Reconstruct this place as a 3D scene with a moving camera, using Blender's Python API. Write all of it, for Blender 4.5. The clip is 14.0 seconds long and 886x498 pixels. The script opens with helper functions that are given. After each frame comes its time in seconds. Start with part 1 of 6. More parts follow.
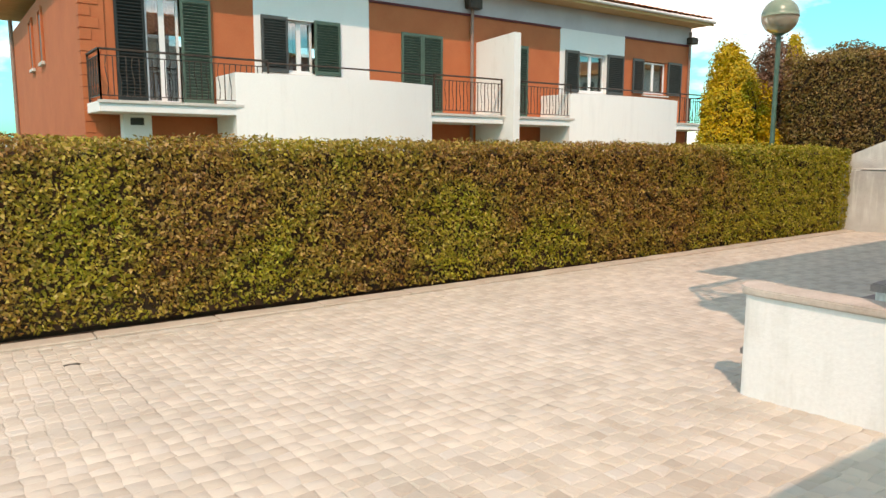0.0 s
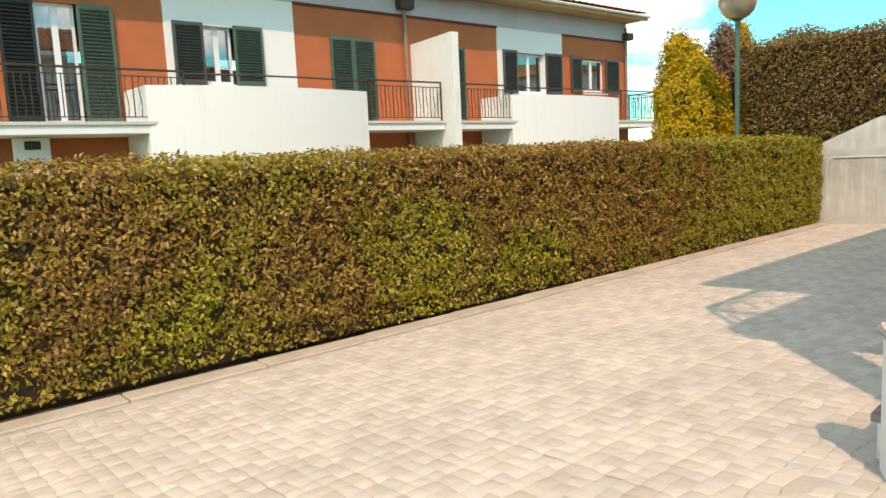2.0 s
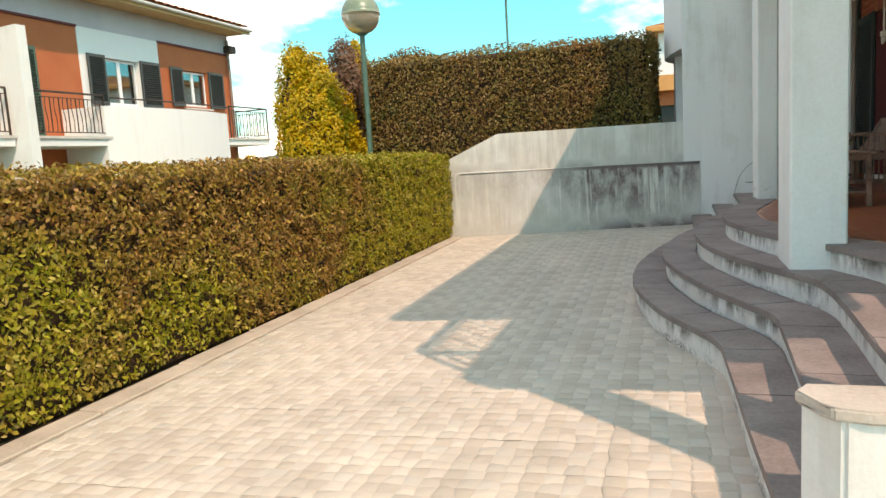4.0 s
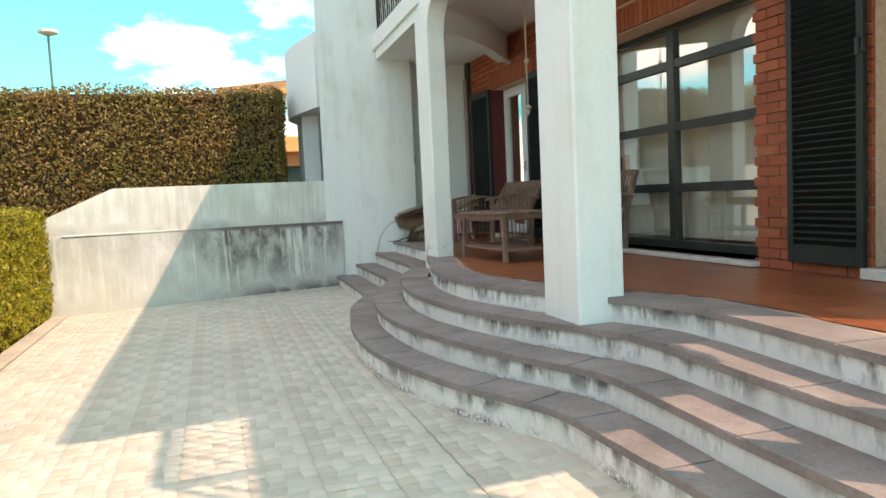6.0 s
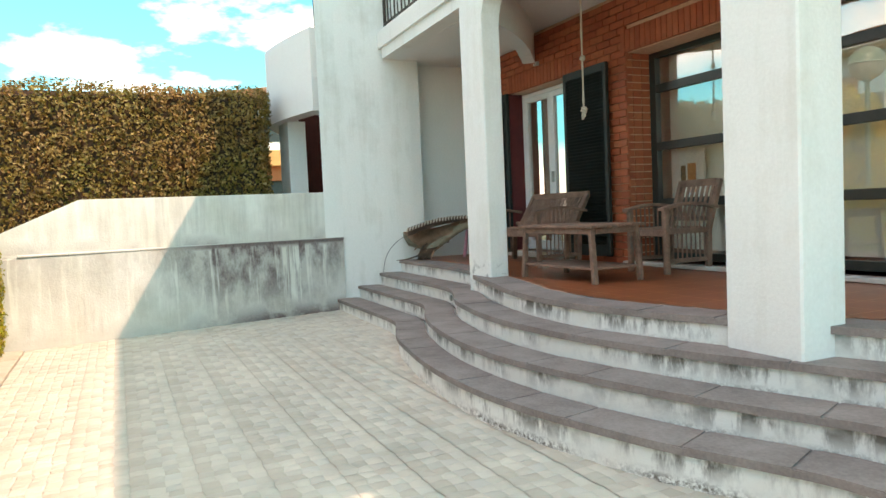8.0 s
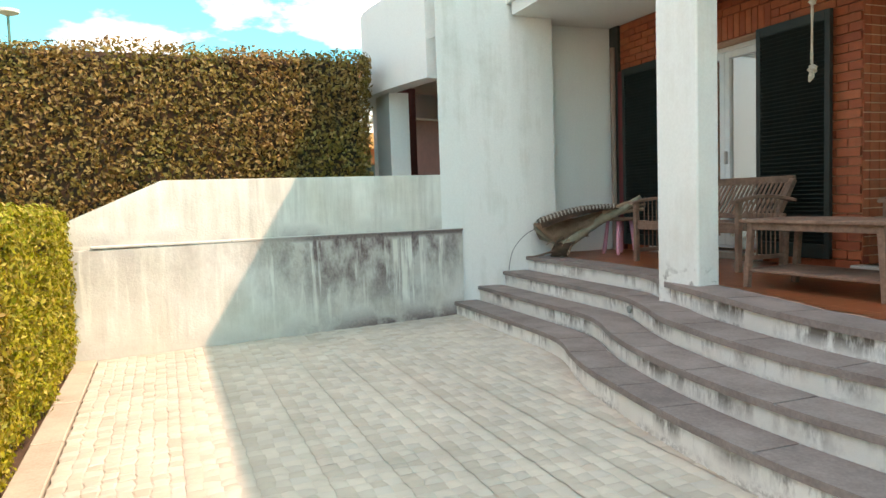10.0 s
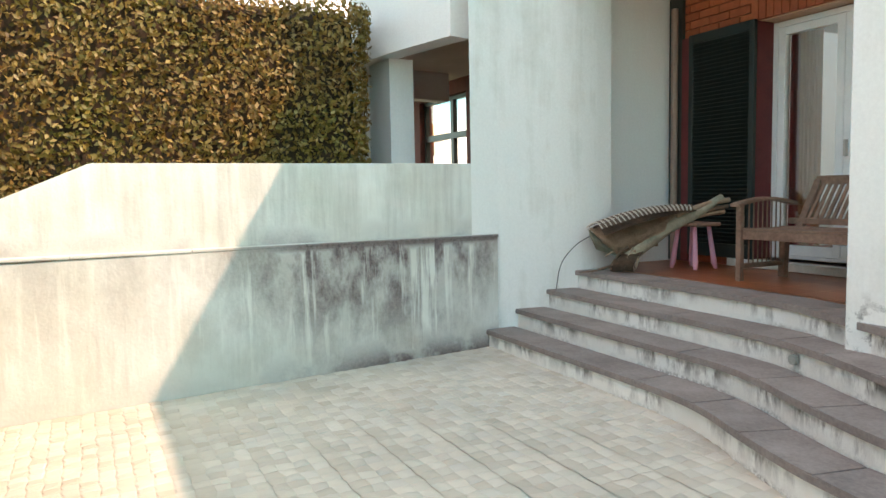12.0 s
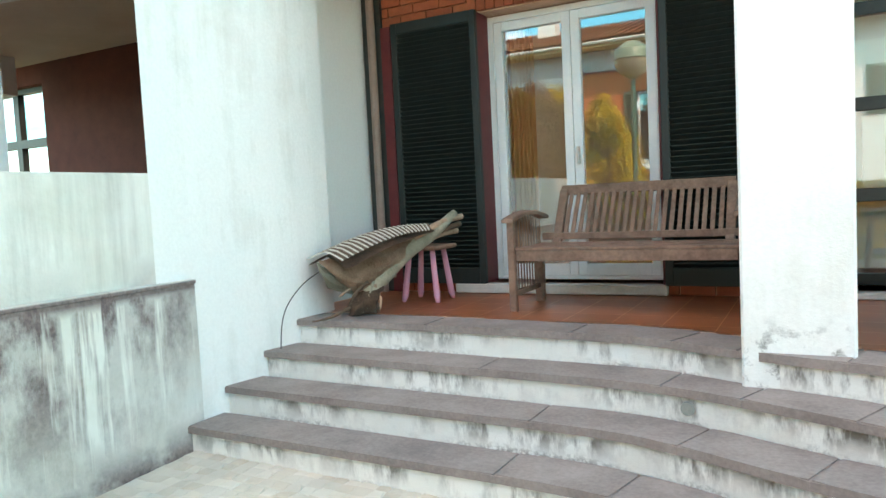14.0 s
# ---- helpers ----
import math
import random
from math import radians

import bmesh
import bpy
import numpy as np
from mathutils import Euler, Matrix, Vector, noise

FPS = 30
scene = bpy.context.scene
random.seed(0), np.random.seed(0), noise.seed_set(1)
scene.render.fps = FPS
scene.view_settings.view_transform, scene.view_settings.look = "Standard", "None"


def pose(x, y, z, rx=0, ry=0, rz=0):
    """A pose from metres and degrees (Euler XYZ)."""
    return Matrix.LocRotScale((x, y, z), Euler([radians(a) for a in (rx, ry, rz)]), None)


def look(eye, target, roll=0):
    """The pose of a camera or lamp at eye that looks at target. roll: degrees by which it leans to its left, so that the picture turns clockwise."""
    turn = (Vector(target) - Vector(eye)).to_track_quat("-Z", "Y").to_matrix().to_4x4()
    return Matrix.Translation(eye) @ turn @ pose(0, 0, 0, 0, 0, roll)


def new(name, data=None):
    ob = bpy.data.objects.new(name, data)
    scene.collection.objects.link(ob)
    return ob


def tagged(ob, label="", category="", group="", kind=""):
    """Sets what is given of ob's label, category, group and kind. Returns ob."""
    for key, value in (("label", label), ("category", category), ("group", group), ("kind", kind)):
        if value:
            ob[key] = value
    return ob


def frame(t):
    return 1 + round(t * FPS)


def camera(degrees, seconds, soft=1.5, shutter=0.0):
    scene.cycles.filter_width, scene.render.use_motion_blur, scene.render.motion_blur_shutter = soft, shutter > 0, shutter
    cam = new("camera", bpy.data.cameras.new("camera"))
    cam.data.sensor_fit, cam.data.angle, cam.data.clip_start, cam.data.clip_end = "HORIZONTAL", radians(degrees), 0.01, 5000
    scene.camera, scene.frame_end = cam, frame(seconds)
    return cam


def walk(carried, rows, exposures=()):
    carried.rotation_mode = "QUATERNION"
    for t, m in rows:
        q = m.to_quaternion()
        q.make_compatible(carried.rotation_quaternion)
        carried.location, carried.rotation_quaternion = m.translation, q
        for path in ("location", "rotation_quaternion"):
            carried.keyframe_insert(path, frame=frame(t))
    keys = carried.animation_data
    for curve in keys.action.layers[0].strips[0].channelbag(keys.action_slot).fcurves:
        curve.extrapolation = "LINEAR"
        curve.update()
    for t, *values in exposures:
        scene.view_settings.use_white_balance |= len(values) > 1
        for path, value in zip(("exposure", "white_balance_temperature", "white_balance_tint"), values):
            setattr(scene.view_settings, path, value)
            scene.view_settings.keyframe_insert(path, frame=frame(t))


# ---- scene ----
cam = camera(63.6, 14.0)
METRES, EYE, TILT, LEAN, TURN = 13.0, 1.38, 0.0, 0.0, -35.7
ROWS = [
    (0.0, 0.0, 0.0, 0.0, 0.03, -7.82, -0.19),
    (0.5, -0.0041, 0.0211, -0.0006, 8.07, -7.89, 0.59),
    (1.0, -0.0081, 0.0484, -0.001, 9.28, -7.9, 1.24),
    (1.5, -0.0189, 0.0776, 0.0013, 3.11, -7.8, 2.32),
    (2.0, -0.0204, 0.1081, 0.0003, -5.58, -7.23, 2.72),
    (2.5, -0.0224, 0.1387, 0.0004, -14.86, -6.59, 2.74),
    (3.0, -0.026, 0.169, 0.002, -22.92, -6.42, 2.96),
    (3.5, -0.024, 0.1991, 0.0013, -29.55, -6.79, 3.18),
    (4.0, -0.0272, 0.2319, 0.0024, -37.16, -7.43, 3.41),
    (6.5, -0.0223, 0.395, 0.0029, -77.91, -3.09, 2.47),
    (7.0, -0.0092, 0.4262, 0.0017, -80.65, -2.48, 2.37),
    (7.5, 0.0032, 0.4592, 0.0015, -81.05, -2.59, 2.47),
    (8.0, 0.0194, 0.4897, 0.0018, -78.87, -3.08, 2.53),
    (8.5, 0.0418, 0.5203, 0.001, -75.01, -3.56, 2.33),
    (11.0, 0.1861, 0.654, 0.0086, -77.17, -4.59, 1.13),
    (11.5, 0.2226, 0.6813, 0.009, -78.78, -4.52, 0.95),
    (12.0, 0.2589, 0.7056, 0.0082, -81.1, -4.61, 1.08),
    (12.5, 0.296, 0.7317, 0.0101, -84.23, -4.47, 1.39),
    (13.0, 0.3345, 0.7543, 0.0089, -89.58, -3.99, 1.85),
    (13.5, 0.3726, 0.775, 0.0104, -101.12, -3.88, 2.52),
    (14.0, 0.409, 0.7875, 0.0083, -116.47, -3.85, 2.87),
]
walk(cam, [(t, pose(0, 0, EYE, TILT, LEAN, TURN) @ pose(METRES * x, METRES * y, METRES * z, 90 + pitch, roll, yaw)) for t, x, y, z, yaw, pitch, roll in ROWS],
     [(0, 0.38, 8200, 38), (2, 0.46, 8250, 36), (3, 0.42, 8150, 34), (4.2, 0.64, 8300, 34), (6.3, 1.14, 8200, 31), (8.5, 1.28, 8450, 32),
      (11, 1.30, 8500, 33), (12.5, 1.44, 8100, 33), (13.3, 1.74, 7900, 30), (14, 2.02, 7900, 29)])

# ---- world, sun ----
SUN_DIR = Vector((-0.56, -0.60, 1.0)).normalized()
world = bpy.data.worlds.new("world")
scene.world = world
world.use_nodes = True
wn, wl = world.node_tree.nodes, world.node_tree.links
wn.clear()
w_out = wn.new("ShaderNodeOutputWorld")
w_bg = wn.new("ShaderNodeBackground")
w_sky = wn.new("ShaderNodeTexSky")
w_sky.sky_type = "NISHITA"
w_sky.sun_disc = False
w_sky.sun_elevation = math.asin(SUN_DIR.z)
w_sky.sun_rotation = math.atan2(SUN_DIR.x, SUN_DIR.y)
w_sky.altitude = 0.0
w_co = wn.new("ShaderNodeTexCoord")
w_map = wn.new("ShaderNodeMapping")
w_map.inputs["Scale"].default_value = (2.2, 2.2, 5.5)
w_map.inputs["Location"].default_value = (4.1, 0.6, 1.3)
w_noise = wn.new("ShaderNodeTexNoise")
w_noise.inputs["Scale"].default_value = 1.35
w_noise.inputs["Detail"].default_value = 7.0
w_noise.inputs["Roughness"].default_value = 0.56
w_ramp = wn.new("ShaderNodeValToRGB")
w_ramp.color_ramp.elements[0].position = 0.49
w_ramp.color_ramp.elements[0].color = (0, 0, 0, 1)
w_ramp.color_ramp.elements[1].position = 0.70
w_ramp.color_ramp.elements[1].color = (1, 1, 1, 1)
w_sep = wn.new("ShaderNodeSeparateXYZ")
w_low = wn.new("ShaderNodeMapRange")
w_low.inputs["From Min"].default_value = 0.02
w_low.inputs["From Max"].default_value = 0.17
w_low.inputs["To Min"].default_value = 1.0
w_low.inputs["To Max"].default_value = 0.0
w_sub = wn.new("ShaderNodeMath")
w_sub.operation = "MULTIPLY_ADD"
w_sub.inputs[1].default_value = 0.045
w_tint = wn.new("ShaderNodeMix")
w_tint.data_type = "RGBA"
w_tint.blend_type = "MULTIPLY"
w_tint.inputs[0].default_value = 1.0
w_tint.inputs[7].default_value = (0.10, 0.56, 0.55, 1)
w_mix = wn.new("ShaderNodeMix")
w_mix.data_type = "RGBA"
w_mix.inputs[7].default_value = (6.5, 5.8, 5.1, 1)
wl.new(w_co.outputs["Generated"], w_map.inputs["Vector"])
wl.new(w_map.outputs[0], w_noise.inputs["Vector"])
wl.new(w_co.outputs["Generated"], w_sep.inputs[0])
wl.new(w_sep.outputs["Z"], w_low.inputs["Value"])
wl.new(w_low.outputs[0], w_sub.inputs[0])
wl.new(w_noise.outputs[0], w_sub.inputs[2])
wl.new(w_sub.outputs[0], w_ramp.inputs[0])
wl.new(w_sky.outputs[0], w_tint.inputs[6])
wl.new(w_tint.outputs[2], w_mix.inputs[6])
wl.new(w_ramp.outputs[0], w_mix.inputs[0])
wl.new(w_mix.outputs[2], w_bg.inputs[0])
w_bg.inputs[1].default_value = 0.35
wl.new(w_bg.outputs[0], w_out.inputs[0])

sun_data = bpy.data.lights.new("sun", "SUN")
sun_data.energy = 2.25
sun_data.angle = radians(0.53)
sun_data.color = (1.0, 0.85, 0.68)
sun = new("sun", sun_data)
sun.matrix_world = look(SUN_DIR * 60, (0, 0, 0))


# ---- materials ----
def nodes_of(name):
    m = bpy.data.materials.new(name)
    m.use_nodes = True
    nt = m.node_tree
    bsdf = nt.nodes["Principled BSDF"]
    return m, nt, bsdf


def add_noise(nt, co, scale, detail=4.0, rough=0.55, stretch=(1, 1, 1)):
    mp = nt.nodes.new("ShaderNodeMapping")
    mp.inputs["Scale"].default_value = stretch
    nt.links.new(co, mp.inputs["Vector"])
    n = nt.nodes.new("ShaderNodeTexNoise")
    n.inputs["Scale"].default_value = scale
    n.inputs["Detail"].default_value = detail
    n.inputs["Roughness"].default_value = rough
    nt.links.new(mp.outputs[0], n.inputs["Vector"])
    return n.outputs[0]


def add_ramp(nt, fac, p0, c0, p1, c1):
    r = nt.nodes.new("ShaderNodeValToRGB")
    r.color_ramp.elements[0].position, r.color_ramp.elements[1].position = p0, p1
    r.color_ramp.elements[0].color, r.color_ramp.elements[1].color = (*c0, 1), (*c1, 1)
    nt.links.new(fac, r.inputs[0])
    return r.outputs[0]


def add_mix(nt, fac, a, b, mode="MIX"):
    m = nt.nodes.new("ShaderNodeMix")
    m.data_type = "RGBA"
    m.blend_type = mode
    for sock, v in ((m.inputs[0], fac), (m.inputs[6], a), (m.inputs[7], b)):
        if isinstance(v, (int, float)):
            sock.default_value = v
        elif isinstance(v, tuple):
            sock.default_value = (*v, 1)
        else:
            nt.links.new(v, sock)
    return m.outputs[2]


def add_bump(nt, bsdf, height, strength, distance=0.01):
    b = nt.nodes.new("ShaderNodeBump")
    b.inputs["Strength"].default_value = strength
    b.inputs["Distance"].default_value = distance
    nt.links.new(height, b.inputs["Height"])
    nt.links.new(b.outputs[0], bsdf.inputs["Normal"])


def add_math(nt, op, a, b=None, c=None, clamp=False):
    m = nt.nodes.new("ShaderNodeMath")
    m.operation, m.use_clamp = op, clamp
    for k, v in enumerate((a, b, c)):
        if v is None:
            continue
        if isinstance(v, (int, float)):
            m.inputs[k].default_value = v
        else:
            nt.links.new(v, m.inputs[k])
    return m.outputs[0]


def world_co(nt):
    g = nt.nodes.new("ShaderNodeNewGeometry")
    return g.outputs["Position"]


def plain(name, c0, c1, scale=6.0, rough=0.6, bump=0.15, fine=60.0, metal=0.0, stretch=(1, 1, 1), coat=0.0):
    """Two-tone surface with a broad and a fine variation."""
    m, nt, bsdf = nodes_of(name)
    co = world_co(nt)
    broad = add_noise(nt, co, scale, 5, 0.6, stretch)
    small = add_noise(nt, co, fine, 3, 0.6, stretch)
    both = add_math(nt, "MULTIPLY_ADD", small, 0.35, add_math(nt, "MULTIPLY", broad, 0.65))
    nt.links.new(add_ramp(nt, both, 0.35, c0, 0.65, c1), bsdf.inputs["Base Color"])
    bsdf.inputs["Roughness"].default_value = rough
    bsdf.inputs["Metallic"].default_value = metal
    if bump:
        add_bump(nt, bsdf, both, bump, 0.006)
    return m


def per_piece(name, cols, rough=0.7, use_island=True, scale=9.0, bump=0.2, fine=70.0, low=0.75, spec=0.5, sheen=0.0):
    """Colour picked for each piece from a row of colours, with its own grain."""
    m, nt, bsdf = nodes_of(name)
    if use_island:
        src = nt.nodes.new("ShaderNodeNewGeometry").outputs["Random Per Island"]
    else:
        src = nt.nodes.new("ShaderNodeObjectInfo").outputs["Random"]
    r = nt.nodes.new("ShaderNodeValToRGB")
    els = r.color_ramp.elements
    while len(els) < len(cols):
        els.new(0.5)
    for k, c in enumerate(cols):
        els[k].position = k / (len(cols) - 1)
        els[k].color = (*c, 1)
    nt.links.new(src, r.inputs[0])
    co = world_co(nt)
    n = add_noise(nt, co, scale, 5, 0.6)
    shade = add_ramp(nt, n, 0.3, (low, low, low), 0.7, (1.08, 1.08, 1.08))
    nt.links.new(add_mix(nt, 1.0, r.outputs[0], shade, "MULTIPLY"), bsdf.inputs["Base Color"])
    bsdf.inputs["Roughness"].default_value = rough
    bsdf.inputs["Specular IOR Level"].default_value = spec
    if bump:
        add_bump(nt, bsdf, add_noise(nt, co, fine, 3), bump, 0.004)
    return m


def leaf_mat(name, cols, patch_a, patch_b, patch_scale=0.9, greener=None):
    """Leaves: a colour for each leaf, pushed to one or the other patch colour by a broad noise."""
    m, nt, bsdf = nodes_of(name)
    src = nt.nodes.new("ShaderNodeNewGeometry").outputs["Random Per Island"]
    r = nt.nodes.new("ShaderNodeValToRGB")
    els = r.color_ramp.elements
    while len(els) < len(cols):
        els.new(0.5)
    for k, c in enumerate(cols):
        els[k].position = k / (len(cols) - 1)
        els[k].color = (*c, 1)
    nt.links.new(src, r.inputs[0])
    co = world_co(nt)
    n = add_noise(nt, co, patch_scale, 4, 0.6)
    if greener:
        sep = nt.nodes.new("ShaderNodeSeparateXYZ")
        nt.links.new(co, sep.inputs[0])
        n = add_math(nt, "MULTIPLY_ADD", add_math(nt, "MULTIPLY_ADD", sep.outputs["X"], 1 / (greener[1] - greener[0]), -greener[0] / (greener[1] - greener[0]), clamp=True), 0.20, n)
    tint = add_ramp(nt, n, 0.41, patch_a, 0.63, patch_b)
    nt.links.new(add_mix(nt, 0.42, r.outputs[0], tint), bsdf.inputs["Base Color"])
    bsdf.inputs["Roughness"].default_value = 0.5
    bsdf.inputs["Specular IOR Level"].default_value = 0.35
    tr = nt.nodes.new("ShaderNodeBsdfTranslucent")
    nt.links.new(add_mix(nt, 0.55, r.outputs[0], tint), tr.inputs["Color"])
    mx = nt.nodes.new("ShaderNodeMixShader")
    mx.inputs[0].default_value = 0.22
    nt.links.new(bsdf.outputs[0], mx.inputs[1])
    nt.links.new(tr.outputs[0], mx.inputs[2])
    nt.links.new(mx.outputs[0], nt.nodes["Material Output"].inputs["Surface"])
    return m


def plaster(name, base=(0.81, 0.82, 0.80), dirt=(0.36, 0.32, 0.26), amount=0.35, streak=0.5, foot=None):
    """Lime-washed plaster with broad weathering and runs of dirt; foot: the height from which mould has crept up."""
    m, nt, bsdf = nodes_of(name)
    co = world_co(nt)
    broad = add_noise(nt, co, 1.6, 6, 0.62)
    runs = add_noise(nt, co, 3.2, 5, 0.6, (1.6, 1.6, 0.16))
    fine = add_noise(nt, co, 45, 4, 0.65)
    a = add_math(nt, "MULTIPLY", broad, 1 - streak)
    b = add_math(nt, "MULTIPLY_ADD", runs, streak, a)
    f = add_ramp(nt, b, 0.52, (0, 0, 0), 0.78, (1, 1, 1))
    f2 = add_math(nt, "MULTIPLY", f, amount)
    grain = add_ramp(nt, fine, 0.3, tuple(0.93 * v for v in base), 0.7, base)
    colour = add_mix(nt, f2, grain, dirt)
    if foot is not None:
        sep = nt.nodes.new("ShaderNodeSeparateXYZ")
        nt.links.new(co, sep.inputs[0])
        rise = add_math(nt, "MULTIPLY_ADD", sep.outputs["Z"], -5.5, 1.0 + 5.5 * foot, clamp=True)
        spots = add_math(nt, "MULTIPLY_ADD", add_noise(nt, co, 9.0, 6, 0.7), 9.0, -4.9, clamp=True)
        colour = add_mix(nt, add_math(nt, "MULTIPLY", rise, spots), colour, (0.13, 0.125, 0.11))
    nt.links.new(colour, bsdf.inputs["Base Color"])
    bsdf.inputs["Roughness"].default_value = 0.85
    add_bump(nt, bsdf, add_math(nt, "MULTIPLY_ADD", broad, 2.0, fine), 0.35, 0.006)
    return m


def stained_wall(name):
    """The party wall: heavy runs of black mould below its ledge, towards the house, and at its foot."""
    m, nt, bsdf = nodes_of(name)
    co = world_co(nt)
    sep = nt.nodes.new("ShaderNodeSeparateXYZ")
    nt.links.new(co, sep.inputs[0])
    y, z = sep.outputs["Y"], sep.outputs["Z"]
    runs = add_noise(nt, co, 5.0, 5, 0.62, (1.0, 1.5, 0.10))
    runs2 = add_noise(nt, co, 14.0, 4, 0.6, (1.0, 1.4, 0.12))
    broad = add_noise(nt, co, 1.9, 5, 0.6)
    fine = add_noise(nt, co, 40, 4, 0.65)
    def ramp(v, a, b, lo=0.0, hi=1.0):
        r = nt.nodes.new("ShaderNodeMapRange")
        r.inputs["From Min"].default_value, r.inputs["From Max"].default_value = a, b
        r.inputs["To Min"].default_value, r.inputs["To Max"].default_value = lo, hi
        nt.links.new(v, r.inputs["Value"])
        return r.outputs[0]
    below = add_math(nt, "MULTIPLY", ramp(z, 0.25, 0.95, 0.48, 1.3), ramp(z, 1.10, 1.07, 0.0, 1.0))
    near = add_math(nt, "MULTIPLY", ramp(y, 4.7, 3.7, 0.30, 1.0), ramp(y, 2.05, 2.7, 0.45, 1.0))
    zone = add_math(nt, "MULTIPLY", below, near)
    mixruns = add_math(nt, "MULTIPLY_ADD", runs2, 0.4, add_math(nt, "MULTIPLY", runs, 0.6))
    patchy = add_ramp(nt, add_noise(nt, co, 3.4, 6, 0.68, (1.0, 1.2, 0.6)), 0.38, (0.38, 0.38, 0.38), 0.58, (1, 1, 1))
    s1 = add_math(nt, "MULTIPLY", add_math(nt, "MULTIPLY_ADD", mixruns, 11.0, -4.25, clamp=True), add_math(nt, "MULTIPLY", zone, patchy), clamp=True)
    foot = add_math(nt, "MULTIPLY", ramp(z, 0.34, 0.06), ramp(y, 4.4, 3.2, 0.25, 1.0))
    s2 = add_math(nt, "MULTIPLY", add_math(nt, "MULTIPLY_ADD", broad, 7.0, -2.6, clamp=True), foot, clamp=True)
    up = add_math(nt, "MULTIPLY", add_math(nt, "MULTIPLY_ADD", mixruns, 4.5, -1.9, clamp=True), 0.32)
    lip = add_math(nt, "MULTIPLY", add_math(nt, "MULTIPLY", ramp(z, 0.99, 1.05), ramp(z, 1.10, 1.085)), ramp(y, 4.9, 3.9, 0.15, 0.95))
    over = add_math(nt, "MULTIPLY", add_math(nt, "MULTIPLY", ramp(z, 1.30, 1.10), ramp(z, 1.085, 1.10)), add_math(nt, "MULTIPLY_ADD", broad, 4.0, -1.55, clamp=True))
    edge = add_math(nt, "MAXIMUM", lip, add_math(nt, "MULTIPLY", over, 0.6))
    tot = add_math(nt, "MAXIMUM", add_math(nt, "MAXIMUM", add_math(nt, "MAXIMUM", s1, s2), up), edge, clamp=True)
    base = add_ramp(nt, broad, 0.3, (0.58, 0.56, 0.49), 0.7, (0.75, 0.74, 0.69))
    dirt = add_ramp(nt, fine, 0.3, (0.070, 0.038, 0.040), 0.7, (0.20, 0.135, 0.130))
    nt.links.new(add_mix(nt, add_math(nt, "MULTIPLY", tot, 0.95), base, dirt), bsdf.inputs["Base Color"])
    bsdf.inputs["Roughness"].default_value = 0.9
    add_bump(nt, bsdf, add_math(nt, "MULTIPLY_ADD", broad, 2.0, fine), 0.4, 0.008)
    return m


def riser_plaster(name):
    """White risers with dark drips under each nosing and mould in the corner at each foot."""
    m, nt, bsdf = nodes_of(name)
    co = world_co(nt)
    sep = nt.nodes.new("ShaderNodeSeparateXYZ")
    nt.links.new(co, sep.inputs[0])
    fr = add_math(nt, "FRACT", add_math(nt, "MULTIPLY_ADD", sep.outputs["Z"], 1 / 0.163, -0.16))
    runs = add_noise(nt, co, 7.0, 5, 0.7, (1.0, 1.0, 0.3))
    broad = add_noise(nt, co, 2.2, 5, 0.6)
    fine = add_noise(nt, co, 38, 4, 0.7)
    where = add_math(nt, "MULTIPLY_ADD", broad, 5.2, -2.15, clamp=True)
    top = add_math(nt, "MULTIPLY", add_math(nt, "MULTIPLY_ADD", fr, 1.5, -0.15, clamp=True), add_math(nt, "MULTIPLY_ADD", runs, 8.5, -3.75, clamp=True))
    foot = add_math(nt, "MULTIPLY", add_math(nt, "MULTIPLY_ADD", fr, -3.2, 1.35, clamp=True), add_math(nt, "MULTIPLY_ADD", fine, 6.0, -2.4, clamp=True))
    s = add_math(nt, "MULTIPLY", add_math(nt, "MAXIMUM", top, foot), where, clamp=True)
    base = add_ramp(nt, broad, 0.3, (0.74, 0.72, 0.66), 0.7, (0.84, 0.84, 0.81))
    nt.links.new(add_mix(nt, add_math(nt, "MULTIPLY", s, 0.92), base, (0.13, 0.105, 0.085)), bsdf.inputs["Base Color"])
    bsdf.inputs["Roughness"].default_value = 0.85
    add_bump(nt, bsdf, fine, 0.4, 0.006)
    return m


def glass_mat(name, tint=(0.9, 0.95, 0.93), gloss=0.35):
    m = bpy.data.materials.new(name)
    m.use_nodes = True
    nt = m.node_tree
    nt.nodes.clear()
    out = nt.nodes.new("ShaderNodeOutputMaterial")
    tr = nt.nodes.new("ShaderNodeBsdfTransparent")
    tr.inputs[0].default_value = (*tint, 1)
    gl = nt.nodes.new("ShaderNodeBsdfGlossy")
    gl.inputs["Roughness"].default_value = 0.0
    gl.inputs["Color"].default_value = (0.9, 0.92, 0.92, 1)
    lw = nt.nodes.new("ShaderNodeLayerWeight")
    lw.inputs["Blend"].default_value = 0.5
    fr = nt.nodes.new("ShaderNodeMath")
    fr.operation = "POWER"
    fr.inputs[1].default_value = 4.0
    nt.links.new(lw.outputs["Facing"], fr.inputs[0])
    add = nt.nodes.new("ShaderNodeMath")
    add.operation, add.use_clamp = "ADD", True
    add.inputs[1].default_value = gloss
    nt.links.new(fr.outputs[0], add.inputs[0])
    mx = nt.nodes.new("ShaderNodeMixShader")
    nt.links.new(add.outputs[0], mx.inputs[0])
    nt.links.new(tr.outputs[0], mx.inputs[1])
    nt.links.new(gl.outputs[0], mx.inputs[2])
    nt.links.new(mx.outputs[0], out.inputs[0])
    return m


